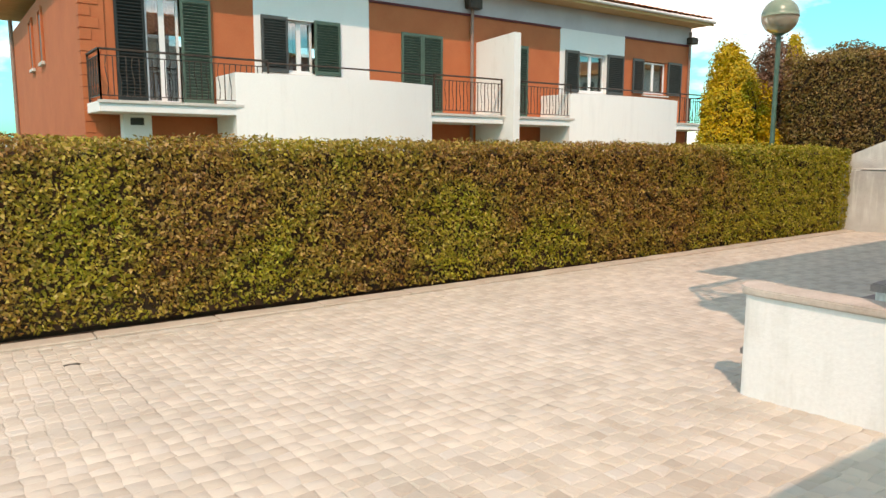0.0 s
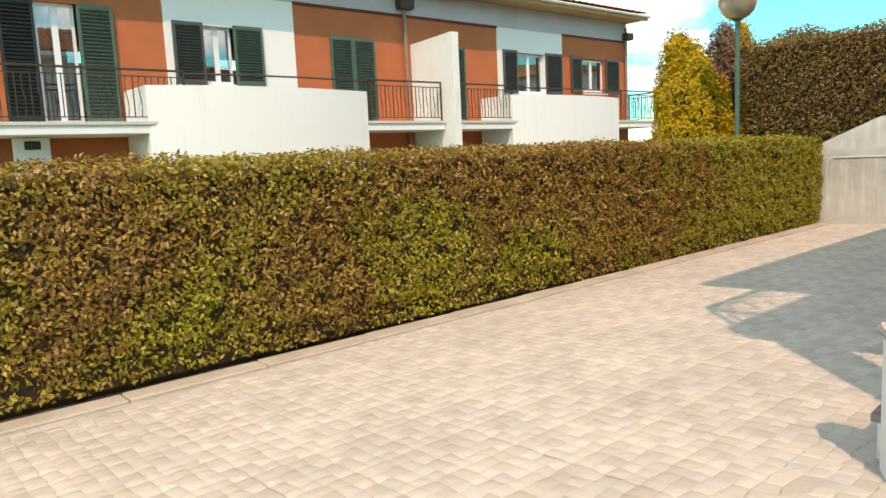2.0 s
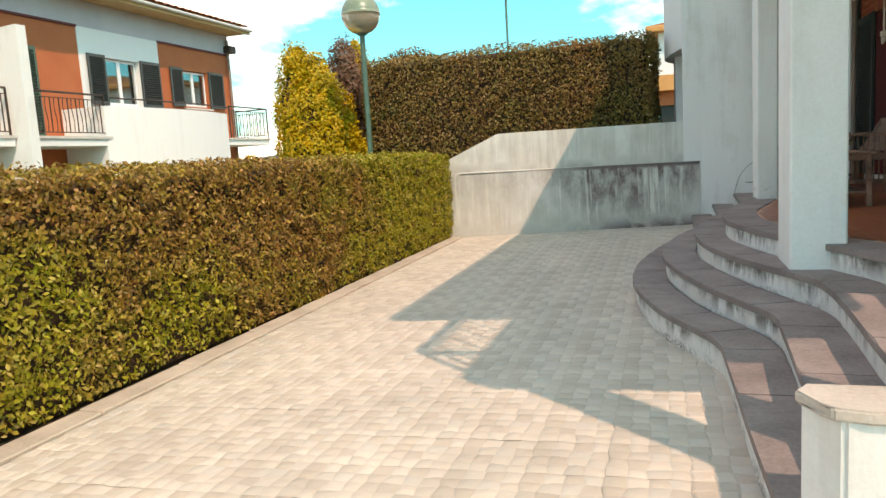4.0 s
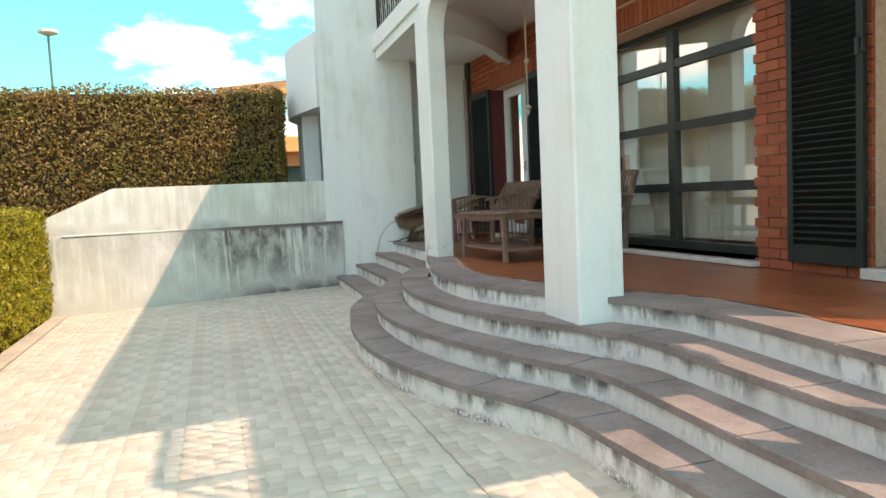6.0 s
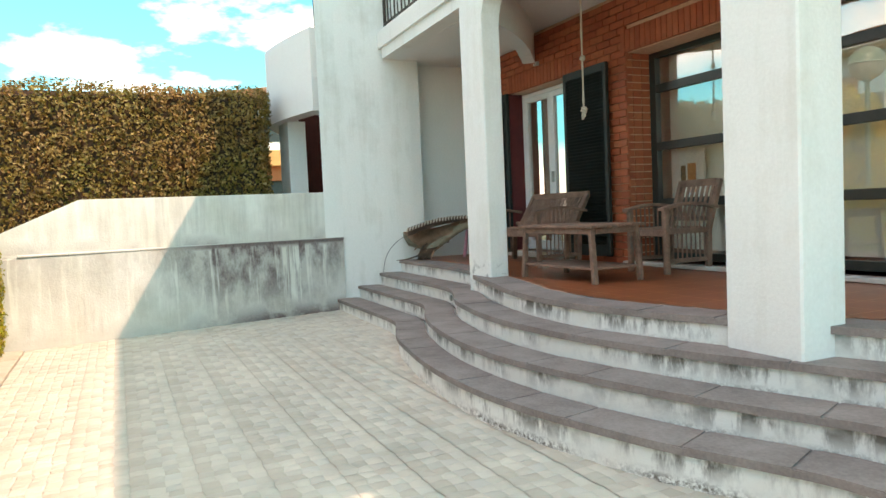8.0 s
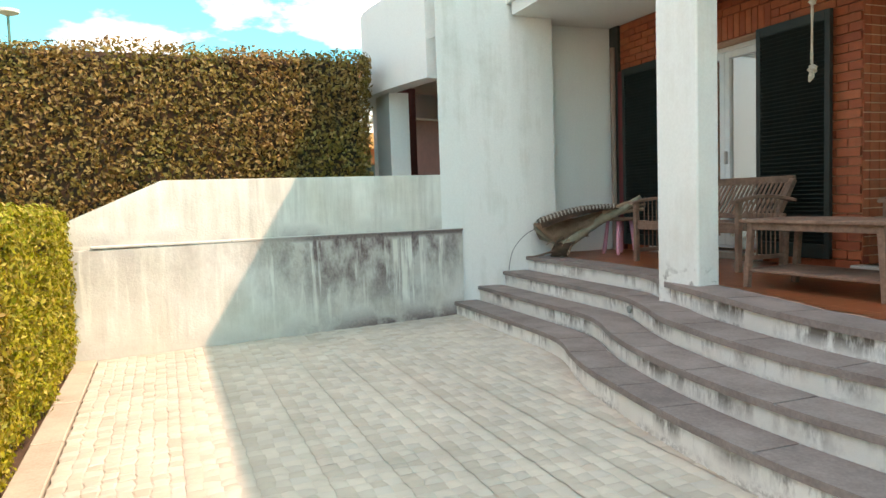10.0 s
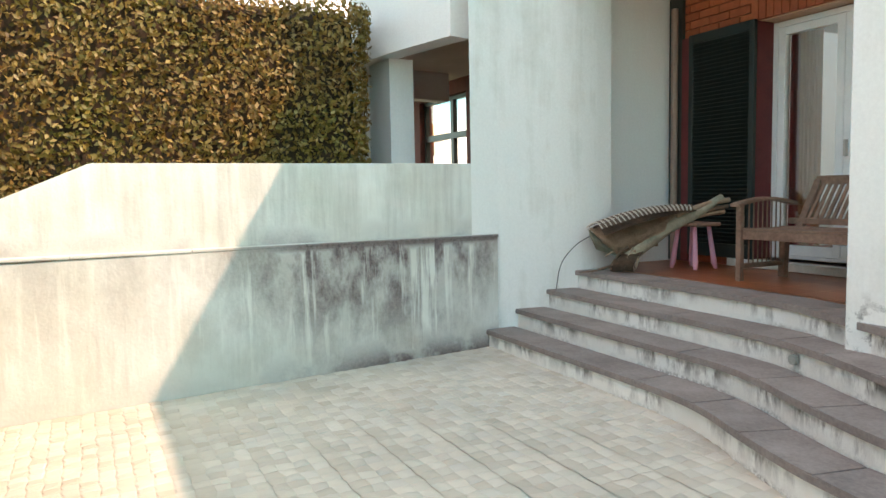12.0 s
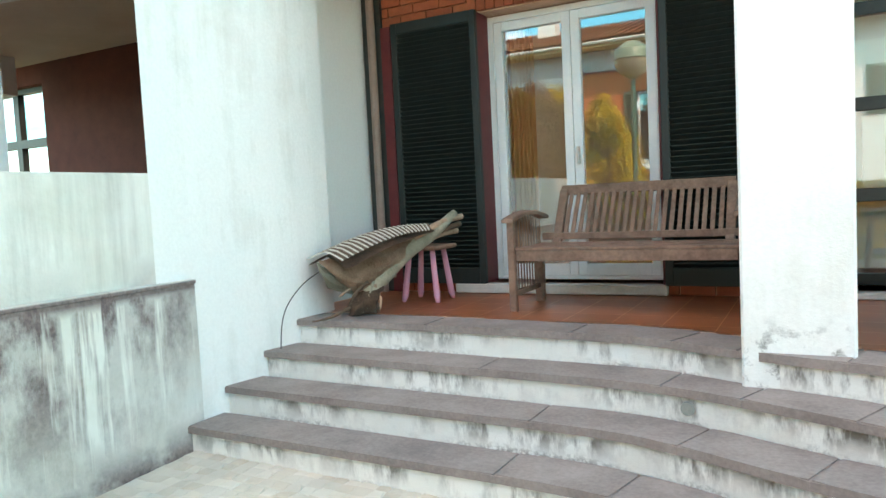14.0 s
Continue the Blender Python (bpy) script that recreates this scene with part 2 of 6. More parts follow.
M_WHITE = plaster("white_plaster", base=(0.81, 0.82, 0.79), dirt=(0.42, 0.37, 0.26), amount=0.42)
M_PIER = plaster("pier_plaster", base=(0.80, 0.80, 0.77), dirt=(0.36, 0.33, 0.25), amount=0.62)
M_WHITE_CLEAN = plaster("white_plaster_clean", base=(0.82, 0.83, 0.81), amount=0.10)
M_SLIM = plaster("slim_column_plaster", base=(0.81, 0.82, 0.79), dirt=(0.42, 0.37, 0.26), amount=0.42, foot=0.72)
M_DRUM = plaster("drum_plaster", base=(0.82, 0.83, 0.81), dirt=(0.45, 0.46, 0.46), amount=0.20, streak=0.8)
M_RISER = riser_plaster("riser_plaster")
M_PARTY = stained_wall("stained_plaster")
M_TREAD = plain("tread_stone", (0.17, 0.135, 0.125), (0.31, 0.255, 0.235), 3.0, 0.75, 0.3, 50)
M_CAP = plain("cap_stone", (0.40, 0.33, 0.27), (0.58, 0.50, 0.43), 3.0, 0.8, 0.3, 50)
M_SETT = per_piece("paving_setts", [(0.455, 0.39, 0.315), (0.53, 0.465, 0.38), (0.49, 0.44, 0.37), (0.585, 0.515, 0.425), (0.55, 0.505, 0.44), (0.475, 0.41, 0.335)], 0.8, True, 1.6, 0.3, 60, 0.84)
M_BED = plain("paving_bed", (0.44, 0.385, 0.31), (0.54, 0.47, 0.39), 4, 0.9, 0.3)
M_KERB = plain("kerb_concrete", (0.40, 0.33, 0.26), (0.56, 0.48, 0.39), 3, 0.85, 0.3)
M_SOIL = plain("soil", (0.07, 0.04, 0.025), (0.13, 0.08, 0.05), 8, 0.95, 0.5)
M_GROUND = plain("far_ground", (0.10, 0.11, 0.05), (0.20, 0.18, 0.10), 0.5, 0.95, 0.3)
M_PORCH = per_piece("porch_tiles", [(0.30, 0.085, 0.035), (0.36, 0.11, 0.045), (0.33, 0.095, 0.04), (0.39, 0.125, 0.055)], 0.38, True, 3.0, 0.08, 60, 0.8)
M_BRICK = per_piece("bricks", [(0.36, 0.075, 0.030), (0.43, 0.10, 0.040), (0.40, 0.085, 0.033), (0.48, 0.125, 0.05), (0.34, 0.07, 0.03)], 0.7, False, 14, 0.3, 90, 0.8)
M_BRICK_J = per_piece("bricks_joined", [(0.36, 0.075, 0.030), (0.43, 0.10, 0.040), (0.40, 0.085, 0.033), (0.48, 0.125, 0.05), (0.34, 0.07, 0.03)], 0.7, True, 14, 0.3, 90, 0.8)
M_MORTAR = plain("mortar", (0.58, 0.34, 0.23), (0.72, 0.48, 0.35), 20, 0.9, 0.3)
M_ORANGE = plain("orange_render", (0.46, 0.115, 0.040), (0.54, 0.150, 0.055), 1.2, 0.8, 0.25, 30)
# Dark twig brown, with the shade between the leaves put into it.
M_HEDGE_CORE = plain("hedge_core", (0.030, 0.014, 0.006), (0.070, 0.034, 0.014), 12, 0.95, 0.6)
M_LEAF = leaf_mat("hedge_leaves", [(0.03, 0.035, 0.006), (0.16, 0.17, 0.012), (0.30, 0.16, 0.04), (0.44, 0.38, 0.03), (0.60, 0.38, 0.17)], (0.33, 0.115, 0.035), (0.37, 0.37, 0.007), 0.85, (8.0, 12.5))
M_LEAF2 = leaf_mat("tall_hedge_leaves", [(0.02, 0.015, 0.004), (0.15, 0.105, 0.018), (0.26, 0.14, 0.04), (0.34, 0.23, 0.05), (0.52, 0.36, 0.17)], (0.25, 0.11, 0.030), (0.20, 0.15, 0.018), 1.4)
M_YELLOW = leaf_mat("golden_foliage", [(0.46, 0.32, 0.008), (0.72, 0.46, 0.01), (0.25, 0.23, 0.01), (0.84, 0.50, 0.012)], (0.34, 0.27, 0.008), (0.76, 0.45, 0.01), 2.2)
M_PURPLE = leaf_mat("brown_foliage", [(0.20, 0.10, 0.06), (0.30, 0.16, 0.10), (0.16, 0.09, 0.05)], (0.16, 0.08, 0.05), (0.26, 0.15, 0.08), 1.6)
M_PINKWALL = plain("faded_pink_paint", (0.45, 0.30, 0.27), (0.55, 0.38, 0.34), 2, 0.8, 0.1)
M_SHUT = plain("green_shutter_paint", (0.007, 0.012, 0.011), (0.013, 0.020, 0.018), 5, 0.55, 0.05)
# Lighter copy of the shutter green; sunlight is put into the colour.
M_SHUT_SUNLIT = plain("green_shutter_sunlit", (0.045, 0.095, 0.070), (0.075, 0.135, 0.100), 5, 0.5, 0.05)
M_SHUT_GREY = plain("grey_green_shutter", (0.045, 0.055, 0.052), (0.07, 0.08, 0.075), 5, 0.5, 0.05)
M_FRAME_DK = plain("dark_window_frame", (0.020, 0.024, 0.022), (0.035, 0.040, 0.036), 8, 0.35, 0.03)
M_FRAME_WH = plain("white_window_frame", (0.74, 0.76, 0.76), (0.82, 0.83, 0.82), 8, 0.35, 0.03)
M_FRAME_GREY = plain("grey_cap_plastic", (0.22, 0.24, 0.22), (0.32, 0.34, 0.31), 12, 0.6, 0.05)
M_RED = plain("dark_red_reveal", (0.11, 0.012, 0.014), (0.16, 0.020, 0.020), 6, 0.6, 0.1)
M_GLASS = glass_mat("window_glass", (0.97, 0.98, 0.97), 0.16)
M_GLASS_DOOR = glass_mat("door_glass", (0.88, 0.88, 0.87), 0.17)
M_GLASS_FAR = glass_mat("far_glass", (0.7, 0.75, 0.75), 0.25)
M_STONE = plain("sill_stone", (0.50, 0.47, 0.43), (0.66, 0.62, 0.57), 7, 0.6, 0.15)
M_WOOD = plain("weathered_teak", (0.13, 0.068, 0.046), (0.31, 0.180, 0.130), 5, 0.75, 0.35, 45, 0, (1, 1, 1))
M_IRON = plain("railing_iron", (0.035, 0.026, 0.020), (0.085, 0.060, 0.045), 12, 0.55, 0.2, 60, 0.3)
M_ROOFEDGE = plain("eave_paint", (0.50, 0.30, 0.13), (0.62, 0.40, 0.19), 3, 0.7, 0.1)
M_EAVE_FAR = plain("orange_yellow_paint", (0.62, 0.27, 0.09), (0.70, 0.33, 0.12), 2, 0.8, 0.1)
M_SOFFIT = plain("soffit_paint", (0.60, 0.50, 0.40), (0.70, 0.60, 0.50), 2, 0.8, 0.1)
M_TILE = per_piece("roof_tiles", [(0.42, 0.15, 0.06), (0.50, 0.20, 0.09), (0.38, 0.13, 0.055), (0.55, 0.26, 0.13)], 0.8, True, 4, 0.3)
# White wall under the eave; its shade is put into this grey.
M_BAND_SHADED = plain("shaded_white_band", (0.44, 0.43, 0.46), (0.54, 0.53, 0.56), 1.0, 0.85, 0.1)
M_POLE = plain("green_pole_paint", (0.05, 0.12, 0.09), (0.08, 0.17, 0.13), 6, 0.45, 0.05)
M_ROPE = plain("rope_fibre", (0.50, 0.42, 0.33), (0.66, 0.58, 0.47), 60, 0.9, 0.5, 160)
M_PINK = plain("pink_paint", (0.62, 0.25, 0.34), (0.72, 0.33, 0.42), 6, 0.45, 0.05)
M_PALM = plain("dry_palm", (0.24, 0.135, 0.085), (0.48, 0.32, 0.225), 9, 0.85, 0.4, 80)
M_PALM_DK = plain("dry_palm_dark", (0.07, 0.042, 0.03), (0.21, 0.125, 0.08), 9, 0.85, 0.4, 80)
M_PALM_GREY = plain("grey_green_palm", (0.20, 0.185, 0.135), (0.40, 0.36, 0.27), 7, 0.85, 0.4, 80)
M_RIB = plain("pale_rib", (0.55, 0.50, 0.43), (0.74, 0.69, 0.60), 20, 0.8, 0.2, 90)
M_ROOM = plain("room_paint", (0.55, 0.50, 0.42), (0.62, 0.57, 0.48), 2, 0.9, 0.05)
M_CURTAIN_RED = plain("dark_red_curtain", (0.26, 0.02, 0.02), (0.36, 0.04, 0.035), 5, 0.9, 0.2)
M_CURTAIN = plain("curtain_cloth", (0.50, 0.16, 0.06), (0.62, 0.26, 0.11), 5, 0.9, 0.2)
M_CURTAIN_W = plain("pale_curtain", (0.58, 0.53, 0.47), (0.68, 0.63, 0.57), 5, 0.9, 0.2)
# Red brick darkened: the gloom of the neighbour's porch is in the colour.
M_BRICK_SHADED = plain("shaded_red_brickwork", (0.10, 0.022, 0.016), (0.15, 0.036, 0.025), 6, 0.8, 0.3)
M_BLIND = plain("blind_cloth", (0.78, 0.71, 0.60), (0.84, 0.78, 0.67), 2, 0.9, 0.05)
M_BLACK = plain("black_iron", (0.015, 0.014, 0.013), (0.03, 0.028, 0.025), 10, 0.5, 0.1)
M_PIPE = plain("downpipe_paint", (0.24, 0.16, 0.13), (0.32, 0.22, 0.18), 5, 0.6, 0.05)


# ---- builders ----
def gz(x, y):
    """Height of the sloping terrace."""
    return 0.058 + 0.006 * x - 0.030 * y


def mesh_ob(name, verts, faces, mat, parent=None, label="", kind="", category="", group="", smooth=False):
    me = bpy.data.meshes.new(name)
    me.from_pydata([tuple(v) for v in verts], [], faces)
    me.update()
    if mat:
        me.materials.append(mat)
    if smooth:
        me.polygons.foreach_set("use_smooth", [True] * len(me.polygons))
    ob = new(name, me)
    if parent:
        ob.parent = parent
    return tagged(ob, label, category, group, kind)


def part(name, bm, mat, parent=None, label="", kind="", category="", group="", smooth=False):
    me = bpy.data.meshes.new(name)
    bmesh.ops.recalc_face_normals(bm, faces=bm.faces)
    bm.to_mesh(me)
    bm.free()
    me.materials.append(mat)
    if smooth:
        me.polygons.foreach_set("use_smooth", [True] * len(me.polygons))
    ob = new(name, me)
    if parent:
        ob.parent = parent
    return tagged(ob, label, category, group, kind)


def root(name, label, category, at=(0, 0, 0), rz=0.0, group="", kind=""):
    ob = new(name)
    ob.empty_display_size = 0.1
    ob.matrix_world = pose(*at, 0, 0, rz)
    return tagged(ob, label, category, group, kind)


def box(bm, x0, x1, y0, y1, z0, z1, bevel=0.0, m=None):
    """Adds a box, its edges bevelled."""
    r = bmesh.ops.create_cube(bm, size=1.0)
    vs = r["verts"]
    t = Matrix.Translation(((x0 + x1) / 2, (y0 + y1) / 2, (z0 + z1) / 2)) @ Matrix.Diagonal((abs(x1 - x0), abs(y1 - y0), abs(z1 - z0), 1))
    bmesh.ops.transform(bm, matrix=(m @ t) if m else t, verts=vs)
    if bevel:
        es = list({e for v in vs for e in v.link_edges})
        bmesh.ops.bevel(bm, geom=es, offset=bevel, segments=1, affect="EDGES")
    return bm


def boxes(items, bevel=0.0):
    bm = bmesh.new()
    for it in items:
        box(bm, *it, bevel=bevel)
    return bm


def bar(bm, a, b, w, h, bevel=0.0, up=(0, 0, 1)):
    """Adds a straight bar from a to b, w wide and h high."""
    a, b = Vector(a), Vector(b)
    d = b - a
    z = d.normalized()
    s = z.cross(Vector(up))
    if s.length < 1e-4:
        s = z.cross(Vector((0, 1, 0)))
    s.normalize()
    u = s.cross(z)
    m = Matrix((( s.x, u.x, z.x, (a.x + b.x) / 2), (s.y, u.y, z.y, (a.y + b.y) / 2), (s.z, u.z, z.z, (a.z + b.z) / 2), (0, 0, 0, 1)))
    return box(bm, -w / 2, w / 2, -h / 2, h / 2, -d.length / 2, d.length / 2, bevel, m)


def prism(pts, z0, z1, bm=None):
    """A closed outline in plan, drawn up from z0 to z1."""
    bm = bm or bmesh.new()
    lo = [bm.verts.new((x, y, z0)) for x, y in pts]
    hi = [bm.verts.new((x, y, z1)) for x, y in pts]
    n = len(pts)
    bm.faces.new(lo[::-1])
    bm.faces.new(hi)
    for k in range(n):
        bm.faces.new((lo[k], lo[(k + 1) % n], hi[(k + 1) % n], hi[k]))
    return bm


def strip_wall(path, thick, z0, z1, side=1):
    """A wall that follows an open line in plan, thick to one side."""
    path = [Vector((*p, 0)) for p in path]
    inner = []
    for k, p in enumerate(path):
        a, b = path[max(k - 1, 0)], path[min(k + 1, len(path) - 1)]
        d = (b - a).normalized()
        inner.append(p + Vector((-d.y, d.x, 0)) * thick * side)
    return prism([(p.x, p.y) for p in path] + [(p.x, p.y) for p in inner[::-1]], z0, z1)


def tube(pts, r, seg=8, closed_ends=True, radii=None):
    bm = bmesh.new()
    rings = []
    pts = [Vector(p) for p in pts]
    for k, p in enumerate(pts):
        d = (pts[min(k + 1, len(pts) - 1)] - pts[max(k - 1, 0)]).normalized()
        s = d.cross(Vector((0, 0, 1)))
        if s.length < 1e-3:
            s = Vector((1, 0, 0))
        s.normalize()
        u = s.cross(d)
        rr = radii[k] if radii else r
        rings.append([bm.verts.new(p + (s * math.cos(t) + u * math.sin(t)) * rr) for t in (2 * math.pi * i / seg for i in range(seg))])
    for a, b in zip(rings, rings[1:]):
        for i in range(seg):
            bm.faces.new((a[i], a[(i + 1) % seg], b[(i + 1) % seg], b[i]))
    if closed_ends:
        bm.faces.new(rings[0][::-1])
        bm.faces.new(rings[-1])
    return bm


def spline(pts, n=6):
    """A smooth line through points (Catmull-Rom)."""
    pts = [Vector(p) for p in pts]
    out = []
    for k in range(len(pts) - 1):
        p0, p1, p2, p3 = pts[max(k - 1, 0)], pts[k], pts[k + 1], pts[min(k + 2, len(pts) - 1)]
        for i in range(n):
            t = i / n
            out.append(0.5 * ((2 * p1) + (p2 - p0) * t + (2 * p0 - 5 * p1 + 4 * p2 - p3) * t * t + (3 * p1 - p0 - 3 * p2 + p3) * t ** 3))
    out.append(pts[-1])
    return out


def holed_wall(x0, x1, z0, z1, y0, y1, holes):
    """A wall along x, between y0 and y1 thick, with openings (xa, xb, za, zb)."""
    xs = sorted({x0, x1, *[v for h in holes for v in h[:2]]})
    zs = sorted({z0, z1, *[v for h in holes for v in h[2:]]})
    xs = [v for v in xs if x0 <= v <= x1]
    zs = [v for v in zs if z0 <= v <= z1]
    def solid(i, k):
        if not (0 <= i < len(xs) - 1 and 0 <= k < len(zs) - 1):
            return False
        cx, cz = (xs[i] + xs[i + 1]) / 2, (zs[k] + zs[k + 1]) / 2
        return not any(a < cx < b and c < cz < d for a, b, c, d in holes)
    bm = bmesh.new()
    cache = {}
    def v(x, y, z):
        key = (round(x, 5), round(y, 5), round(z, 5))
        if key not in cache:
            cache[key] = bm.verts.new((x, y, z))
        return cache[key]
    for i in range(len(xs) - 1):
        for k in range(len(zs) - 1):
            if not solid(i, k):
                continue
            a, b, c, d = xs[i], xs[i + 1], zs[k], zs[k + 1]
            bm.faces.new((v(a, y1, c), v(b, y1, c), v(b, y1, d), v(a, y1, d)))
            bm.faces.new((v(a, y0, c), v(a, y0, d), v(b, y0, d), v(b, y0, c)))
            if not solid(i - 1, k):
                bm.faces.new((v(a, y0, c), v(a, y1, c), v(a, y1, d), v(a, y0, d)))
            if not solid(i + 1, k):
                bm.faces.new((v(b, y0, c), v(b, y0, d), v(b, y1, d), v(b, y1, c)))
            if not solid(i, k - 1):
                bm.faces.new((v(a, y0, c), v(b, y0, c), v(b, y1, c), v(a, y1, c)))
            if not solid(i, k + 1):
                bm.faces.new((v(a, y0, d), v(a, y1, d), v(b, y1, d), v(b, y0, d)))
    return bm


def leaf_cloud(name, pos, nrm, size, mat, label="", kind="stuff", category="", parent=None, seed=1, droop=0.6):
    """Leaves as folded rhombs, one for each point, facing roughly along the normals."""
    rng = np.random.default_rng(seed)
    n = len(pos)
    nrm = nrm + rng.normal(0, droop, (n, 3))
    nrm /= np.linalg.norm(nrm, axis=1)[:, None] + 1e-9
    t = rng.normal(0, 1, (n, 3))
    t -= nrm * np.sum(t * nrm, axis=1)[:, None]
    t /= np.linalg.norm(t, axis=1)[:, None] + 1e-9
    b = np.cross(nrm, t)
    s = (size * rng.uniform(0.65, 1.3, n))[:, None]
    w = s * rng.uniform(0.4, 0.62, n)[:, None]
    fold = s * rng.uniform(0.05, 0.25, n)[:, None]
    v = np.empty((n, 4, 3))
    v[:, 0], v[:, 1], v[:, 2], v[:, 3] = pos - t * s, pos + b * w + nrm * fold, pos + t * s, pos - b * w + nrm * fold
    me = bpy.data.meshes.new(name)
    me.vertices.add(n * 4)
    me.vertices.foreach_set("co", v.reshape(-1))
    idx = np.arange(n)[:, None] * 4 + np.array([0, 1, 2, 0, 2, 3])[None]
    me.loops.add(n * 6)
    me.loops.foreach_set("vertex_index", idx.reshape(-1).astype(np.int32))
    me.polygons.add(n * 2)
    me.polygons.foreach_set("loop_start", (np.arange(n * 2) * 3).astype(np.int32))
    me.update(calc_edges=True)
    me.materials.append(mat)
    ob = new(name, me)
    if parent:
        ob.parent = parent
    return tagged(ob, label, category, "", kind)


def wavy(p, scale, amp):
    """A smooth bulge for clipped greenery, by place."""
    x, y, z = p[:, 0] * scale, p[:, 1] * scale, p[:, 2] * scale
    return amp * (np.sin(x * 1.7 + 1.3 * np.sin(z * 1.1 + y)) * 0.5 + np.sin(z * 2.3 + 0.7 * x + y * 1.9) * 0.3 + np.sin(x * 4.1 - z * 3.3 + y * 3.7) * 0.2)


def box_skin(x0, x1, y0, y1, z0, z1, sides, per_m2, rng, round_r=0.12, depth=0.09, wave=0.04):
    """Points and normals over chosen faces of a clipped hedge, its edges rounded."""
    P, N = [], []
    for s in sides:
        a, b, fix, nv = {
            "-y": ((x0, x1), (z0, z1), y0, (0, -1, 0)), "+y": ((x0, x1), (z0, z1), y1, (0, 1, 0)),
            "-x": ((y0, y1), (z0, z1), x0, (-1, 0, 0)), "+x": ((y0, y1), (z0, z1), x1, (1, 0, 0)),
            "+z": ((x0, x1), (y0, y1), z1, (0, 0, 1))}[s]
        n = int((a[1] - a[0]) * (b[1] - b[0]) * per_m2)
        u, w = rng.uniform(*a, n), rng.uniform(*b, n)
        f = np.full(n, fix)
        p = {"y": np.stack([u, f, w], 1), "x": np.stack([f, u, w], 1), "z": np.stack([u, w, f], 1)}[s[1]]
        P.append(p)
        N.append(np.tile(np.array(nv, float), (n, 1)))
    P, N = np.concatenate(P), np.concatenate(N)
    lo, hi = np.array([x0, y0, z0 - 9.0]) + round_r, np.array([x1, y1, z1]) - round_r
    core = np.clip(P, lo, hi)
    off = P - core
    d = np.linalg.norm(off, axis=1)[:, None]
    m = (d[:, 0] > 1e-6)
    nn = np.where(m[:, None], off / (d + 1e-9), N)
    P = np.where(m[:, None], core + nn * np.minimum(d, round_r), P)
    clump = wavy(P, 9.0, 1.0) + 0.8 * wavy(P[:, [2, 0, 1]] + 3.1, 17.0, 1.0)
    dip = np.clip(-clump, 0, 1.3)
    P = P + nn * (wavy(P, 2.2, wave)[:, None] - (0.55 * dip * depth)[:, None] - rng.uniform(0, 1, len(P))[:, None] ** 2 * depth + rng.normal(0, 0.014, len(P))[:, None])
    stay = rng.uniform(0, 1, len(P)) > dip * 0.55
    return P[stay], nn[stay]


# ---- ground and terrace ----
T0, T1 = gz(0, 0), 0
ground = mesh_ob("ground", [(-2500, -2500, -0.35), (2500, -2500, -0.35), (2500, 2500, -0.35), (-2500, 2500, -0.35)], [(0, 1, 2, 3)], M_GROUND, kind="structure")
bm = bmesh.new()
vs = [bm.verts.new((x, y, gz(x, y) - 0.0065)) for x, y in ((-9, -7), (13.7, -7), (13.7, 6.09), (-9, 6.09))]
vb = [bm.verts.new((v.co.x, v.co.y, -0.34)) for v in vs]
bm.faces.new(vs)
for k in range(4):
    bm.faces.new((vs[k], vb[k], vb[(k + 1) % 4], vs[(k + 1) % 4]))
part("terrace", bm, M_BED, kind="structure")
# kerb along the hedge
bm = bmesh.new()
x = -9.0
while x < 13.6:
    x2 = min(x + 1.0, 13.62)
    b0 = len(bm.verts)
    box(bm, x + 0.004, x2 - 0.004, 6.112, 6.31, -0.3, gz((x + x2) / 2, 6.1) + 0.02, bevel=0.008)
    x = x2
part("kerb", bm, M_KERB, kind="structure")
mesh_ob("planting_strip", [(-9, 6.15, -0.12), (13.62, 6.15, -0.12), (13.62, 7.4, -0.12), (-9, 7.4, -0.12)], [(0, 1, 2, 3)], M_SOIL, kind="structure")

# ---- stairs ----
C1 = [(3.86, 2.33), (4.6, 2.35), (5.4, 2.361), (5.85, 2.38), (6.2, 2.505), (6.6, 2.68), (7.1, 2.82), (7.6, 2.92), (8.1, 2.96), (8.7, 2.94), (9.2, 2.88), (9.7, 2.79), (10.15, 2.7), (10.6, 2.55), (10.95, 2.41), (11.35, 2.33), (12.2, 2.3), (13.64, 2.27)]
C2 = [(3.86, 2.119), (4.6, 2.127), (5.4, 2.087), (5.85, 2.08), (6.2, 2.2), (6.6, 2.35), (7.1, 2.5), (7.6, 2.615), (8.1, 2.69), (8.7, 2.69), (9.2, 2.63), (9.7, 2.53), (10.1, 2.42), (10.5, 2.27), (10.85, 2.12), (11.25, 2.02), (12.2, 1.99), (13.64, 1.96)]
C3 = [(3.86, 1.879), (4.6, 1.857), (5.4, 1.811), (5.85, 1.8), (6.15, 1.837), (6.55, 2.002), (7.0, 2.177), (7.5, 2.312), (8.0, 2.387), (8.6, 2.41), (9.1, 2.36), (9.6, 2.26), (10.0, 2.16), (10.45, 1.96), (10.85, 1.81), (11.25, 1.74), (12.2, 1.7), (13.6, 1.65)]
C4 = [(3.86, 1.639), (4.6, 1.627), (5.4, 1.544), (5.9, 1.521), (6.3, 1.652), (6.6, 1.78), (7.0, 1.926), (7.5, 2.069), (8.0, 2.166), (8.6, 2.16), (9.1, 2.078), (9.6, 1.936), (10.0, 1.84), (10.5, 1.7), (10.85, 1.56), (11.2, 1.44), (11.8, 1.39), (12.5, 1.36), (13.53, 1.36)]
LEVELS = [0.231, 0.394, 0.557, 0.720]
